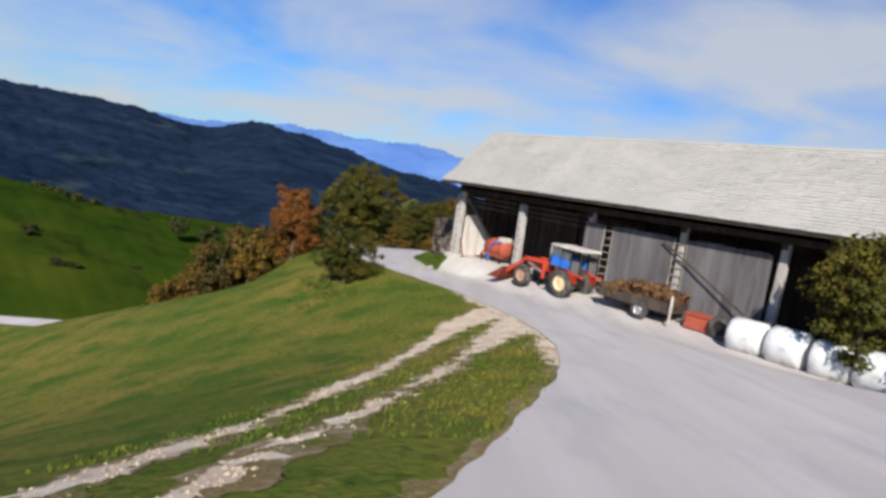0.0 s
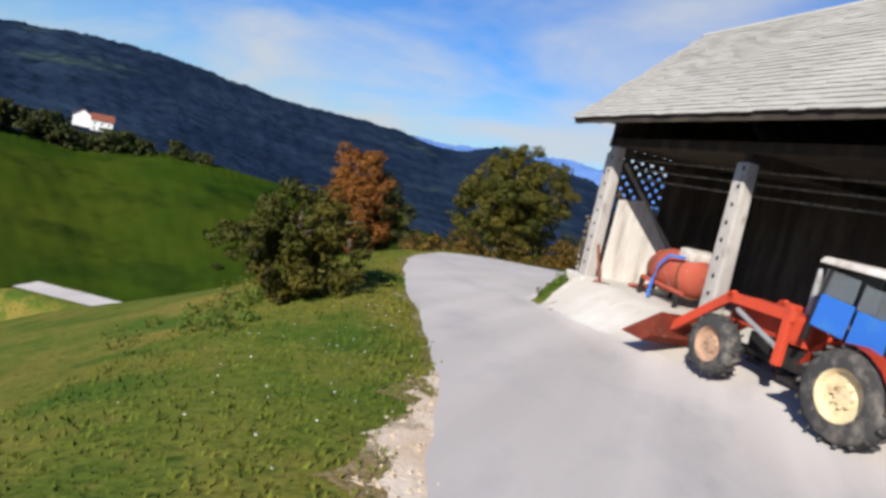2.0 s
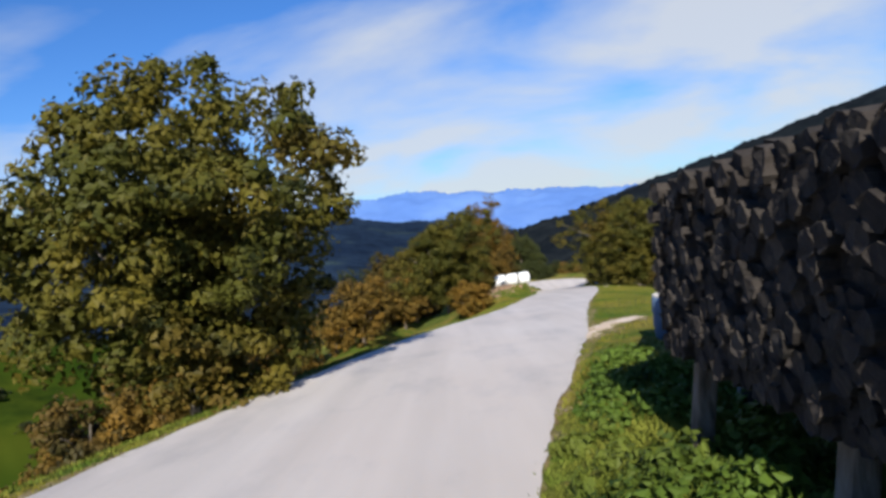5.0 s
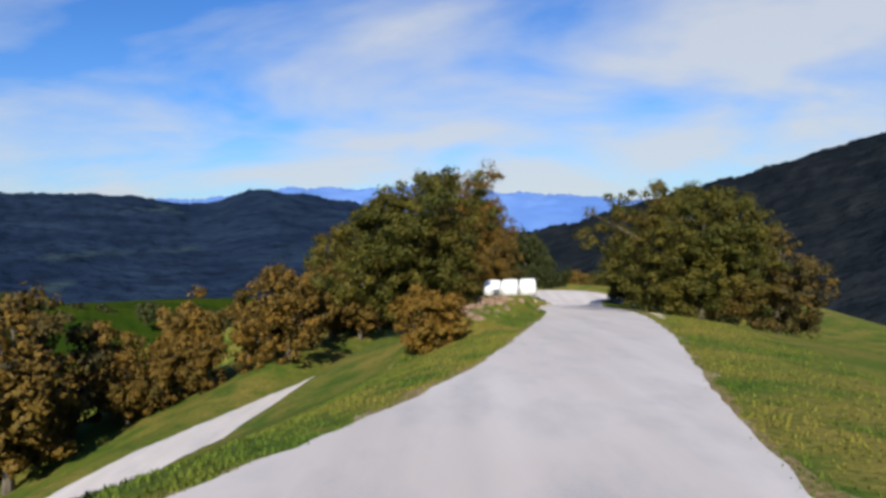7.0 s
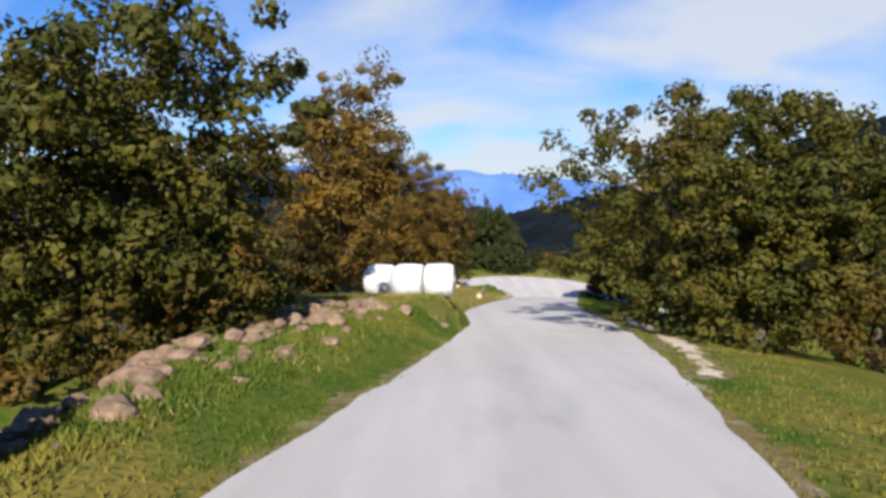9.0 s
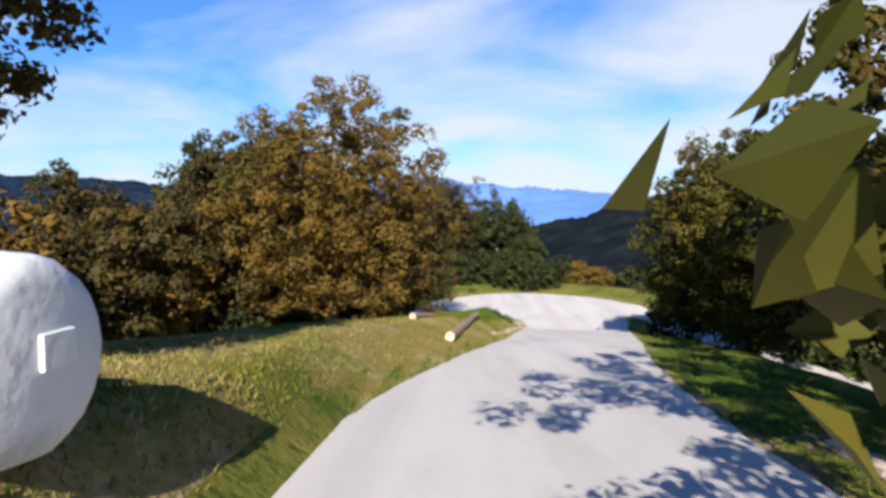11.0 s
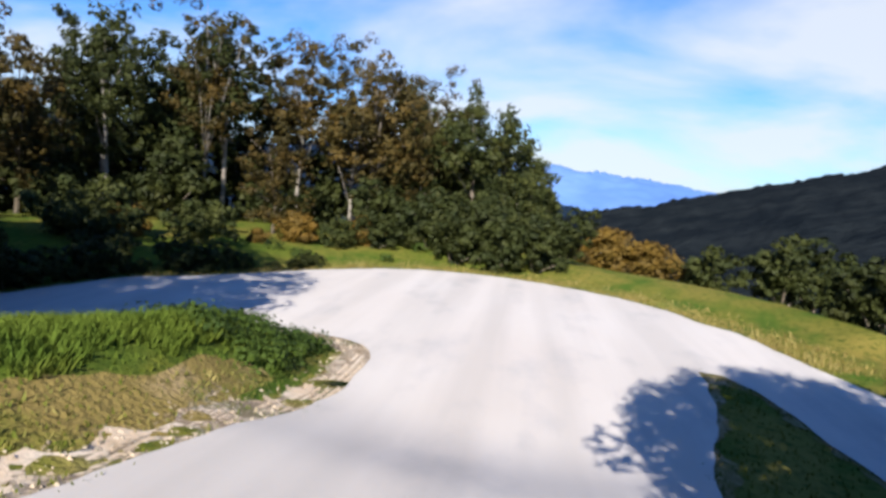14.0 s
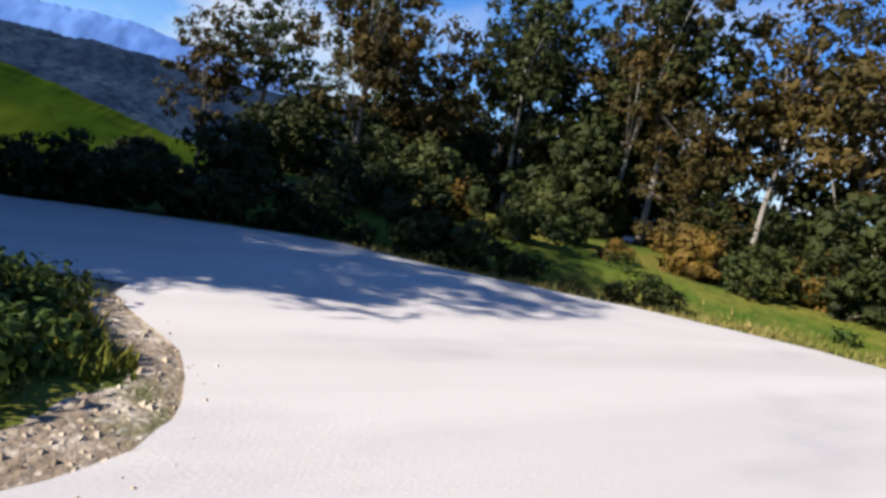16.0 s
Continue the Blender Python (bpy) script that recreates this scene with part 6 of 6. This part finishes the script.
STRAW_BLADE = material("dry_grass", (0.20, 0.155, 0.05), 0.85, 0, [((0.11, 0.12, 0.025), 0.5, 0.45, 0.65, 4), ((0.27, 0.22, 0.08), 1.2, 0.5, 0.7, 3)], per_piece=0.3, shine=0.08)


def build_outer_strip(count, seed):
    """Dry grass along the outer edge of the bend."""
    g = np.random.RandomState(seed)
    x, y = g.uniform(-2, 24, count), g.uniform(130, 150, count)
    s = paved(x, y)
    keep = (s > 0.02) & (s < 0.3 + 1.6 * g.rand(count)) & (y > 134 - 0.1 * x)
    x, y = x[keep], y[keep]
    n = len(x)
    h, a, b = 0.06 + 0.12 * g.rand(n), g.rand(n) * math.tau, g.rand(n) * math.tau
    p = np.stack([x, y, land(x, y) - 0.02], 1)
    w = np.stack([np.cos(a), np.sin(a), 0 * a], 1) * 0.022
    tip = p + np.stack([np.cos(b) * 0.5 * h, np.sin(b) * 0.5 * h, h], 1)
    ob = link_mesh("dry_grass", np.stack([p - w, p + w, tip], 1).reshape(-1, 3), np.arange(n * 3).reshape(-1, 3), STRAW_BLADE, None, "dry straw-coloured grass along the bend's outer edge")
    return tagged(ob, category="grass", kind="stuff")


build_outer_strip(90000, 9)


def build_patch(name, label, count, bounds, inside, height, mat, seed):
    g = np.random.RandomState(seed)
    x, y = g.uniform(bounds[0], bounds[1], count), g.uniform(bounds[2], bounds[3], count)
    keep = inside(x, y) & (paved(x, y) > 0.05) & (worn(x, y) > 0) & (hairpin_rim(x, y) > 0)
    x, y = x[keep], y[keep]
    n = len(x)
    h, a, b = height * (0.4 + 0.8 * g.rand(n)), g.rand(n) * math.tau, g.rand(n) * math.tau
    p = np.stack([x, y, land(x, y) - 0.02], 1)
    w = np.stack([np.cos(a), np.sin(a), 0 * a], 1) * (0.012 + 0.012 * g.rand(n))[:, None]
    tip = p + np.stack([np.cos(b) * 0.6 * h, np.sin(b) * 0.6 * h, h], 1)
    ob = link_mesh(name, np.stack([p - w, p + w, tip], 1).reshape(-1, 3), np.arange(n * 3).reshape(-1, 3), mat, None, label)
    return tagged(ob, category="grass", kind="stuff")


build_patch("island_grass", "thick green grass inside the hairpin bend", 90000, (2, 10.5, 121, 131.5), lambda x, y: x < 9.4 - 0.25 * np.abs(y - 128) + 0.3 * wobble(x, y, 0.7, 2.0), 0.17, BLADE, 12)
build_patch("verge_grass", "lush grass and weeds before the timber stacks", 40000, (-2.2, 0.8, 32.2, 53), lambda x, y: (x < 0.6) & ((y > 35.5) | (x < edge_right(y) + 0.35)) & (yard(x, y) > 0.1), 0.10, BLADE, 13)


def build_gravel_stones(count, seed):
    """Loose pebbles on the worn ground and along the road's edges."""
    g = np.random.RandomState(seed)
    x, y = np.concatenate([g.uniform(-6, 4, count), g.uniform(5, 11, count)]), np.concatenate([g.uniform(0, 24, count), g.uniform(96, 132, count)])
    s = np.minimum(worn(x, y), hairpin_rim(x, y))
    keep = (s < 0.25 * g.rand(len(x)) ** 2) & (paved(x, y) > -0.25)
    x, y = x[keep], y[keep]
    n = len(x)
    r = 0.008 + 0.035 * g.rand(n) ** 4
    c = np.stack([x, y, land(x, y) + 0.01], 1)
    k = np.array([(1, 0, 0), (-0.5, 0.87, 0), (-0.5, -0.87, 0), (0.1, 0, 0.8), (0, 0.1, -0.8)])
    a = g.rand(n) * math.tau
    q = np.stack([k[None, :, 0] * np.cos(a)[:, None] - k[None, :, 1] * np.sin(a)[:, None], k[None, :, 0] * np.sin(a)[:, None] + k[None, :, 1] * np.cos(a)[:, None], np.repeat(k[None, :, 2], n, 0)], 2)
    v = (c[:, None] + q * r[:, None, None] * (0.7 + 0.6 * g.rand(n, 5, 1))).reshape(-1, 3)
    f = np.array([(0, 1, 3), (1, 2, 3), (2, 0, 3), (1, 0, 4), (2, 1, 4), (0, 2, 4)])
    faces = (f[None] + 5 * np.arange(n)[:, None, None]).reshape(-1, 3)
    ob = link_mesh("loose_gravel", v, faces, PEBBLE, None, "loose pale pebbles on the worn verges")
    return tagged(ob, category="gravel", kind="stuff")


PEBBLE = material("pebbles", (0.40, 0.31, 0.22), 0.95, 0, [((0.42, 0.36, 0.28), 3, 0.45, 0.65, 3), ((0.18, 0.13, 0.085), 2, 0.55, 0.7, 3)], per_piece=0.4)
build_gravel_stones(60000, 15)
build_grass("roadside_grass", "grass on the upper verge", 50000, 33, 132, 1, 4.0, 0.085, BLADE, 3)


def build_flowers(count, seed):
    """Small white flower heads scattered over the bank."""
    g = np.random.RandomState(seed)
    y = g.uniform(20, 46, count)
    x = edge_left(y) - 0.3 - 3.2 * g.rand(count) ** 1.3
    keep = (wobble(x, y, 1.6, 4.0) > 0.0) & (paved(x, y) > 0.1)
    x, y = x[keep], y[keep]
    n = len(x)
    c = np.stack([x, y, land(x, y) + 0.05 + 0.05 * g.rand(n)], 1)
    k = np.array([(math.cos(i * math.tau / 6), math.sin(i * math.tau / 6), 0.25 * (i % 2)) for i in range(6)] + [(0, 0, -0.6)])
    v = (c[:, None] + k[None] * (0.007 + 0.008 * g.rand(n))[:, None, None]).reshape(-1, 3)
    faces = []
    for i in range(n):
        b = 7 * i
        faces += [(b, b + 1, b + 2), (b + 2, b + 3, b + 4), (b + 4, b + 5, b), (b, b + 2, b + 4), (b, b + 3, b + 6)]
    ob = link_mesh("wildflowers", v, faces, LIMEWASH, None, "small white wildflowers on the roadside bank")
    return tagged(ob, category="flowers", kind="stuff")


build_flowers(240, 31)
build_patch("bank_weeds", "rough weeds among the stones on the bank", 30000, (-2, 4.5, 81, 96), lambda x, y: np.abs(x - edge_left(y) + 2.4 + 0.07 * (94 - y)) < 1.9, 0.12, BLADE, 14)
build_patch("bank_straw", "dead brown grass among the stones on the bank", 12000, (-3, 4.5, 81, 96), lambda x, y: (np.abs(x - edge_left(y) + 2.3 + 0.07 * (94 - y)) < 1.8) & (wobble(x, y, 0.8, 7.0) > 0.1), 0.11, STRAW_BLADE, 16)


def build_weeds(name, label, count, bounds, inside, size, mat, seed, per=70, leaf=0.055):
    """Low leafy tufts, each a small heap of broad leaves."""
    g = np.random.RandomState(seed)
    x, y = g.uniform(bounds[0], bounds[1], count), g.uniform(bounds[2], bounds[3], count)
    keep = inside(x, y) & (paved(x, y) > 0.08) & (worn(x, y) > -0.05) & (hairpin_rim(x, y) > 0.1)
    x, y = x[keep], y[keep]
    r = size * (0.5 + 0.8 * g.rand(len(x)))
    verts, faces = leaves(g, np.stack([x, y, land(x, y) + 0.35 * r], 1), r, per, leaf)
    return tagged(link_mesh(name, verts, faces, mat, None, label), category="weeds", kind="stuff")


build_weeds("verge_weeds", "leafy green weeds before the timber stacks", 700, (-2.4, 0.9, 35.6, 52), lambda x, y: x > edge_right(y) + 0.12 + 0.4 * np.abs(wobble(x, y, 1.3, 6.0)), 0.21, LEAF_GREEN, 41, 60, 0.075)
build_weeds("corner_weeds", "small green tuft at the barn corner", 40, (-1.0, 0.6, 31.6, 34.4), lambda x, y: (yard(x, y) > 0.05) & (paved(x, y) < 0.9), 0.2, LEAF_GREEN, 46)
build_weeds("island_weeds", "dense green weeds on the hairpin island's tip, darkened for shade", 420, (5.6, 9.6, 126.5, 130.4), lambda x, y: paved(x, y) > 0.62, 0.30, LEAF_SHADY, 42, 80, 0.07)
build_weeds("bank_plants", "leafy plants around the young tree on the bank", 60, (-6.2, -3.0, 24.5, 29.5), lambda x, y: wobble(x, y, 1.0, 2.0) > 0.1, 0.3, LEAF_GREEN, 43, 90, 0.07)
build_weeds("wood_edge_plants", "green shrubs and plants at the foot of the wood", 120, (-4, 12, 132, 147), lambda x, y: (paved(x, y) > 1.3) & (paved(x, y) < 3.2) & (wobble(x, y, 1.6, 5.0) > 0.15), 0.5, LEAF_SHADY, 44, 110, 0.10)
build_patch("dry_grass", "dry straw-coloured grass on the meadow inside the bend", 60000, (-1, 10, 95, 127), lambda x, y: (x > edge_left(y) - np.interp(y, [94, 98, 104, 112, 122, 128], [2.0, 5.0, 5.6, 2.8, 1.4, 0.8])) & (wobble(x, y, 1.4, 6.0) > -0.5), 0.10, STRAW_BLADE, 45)
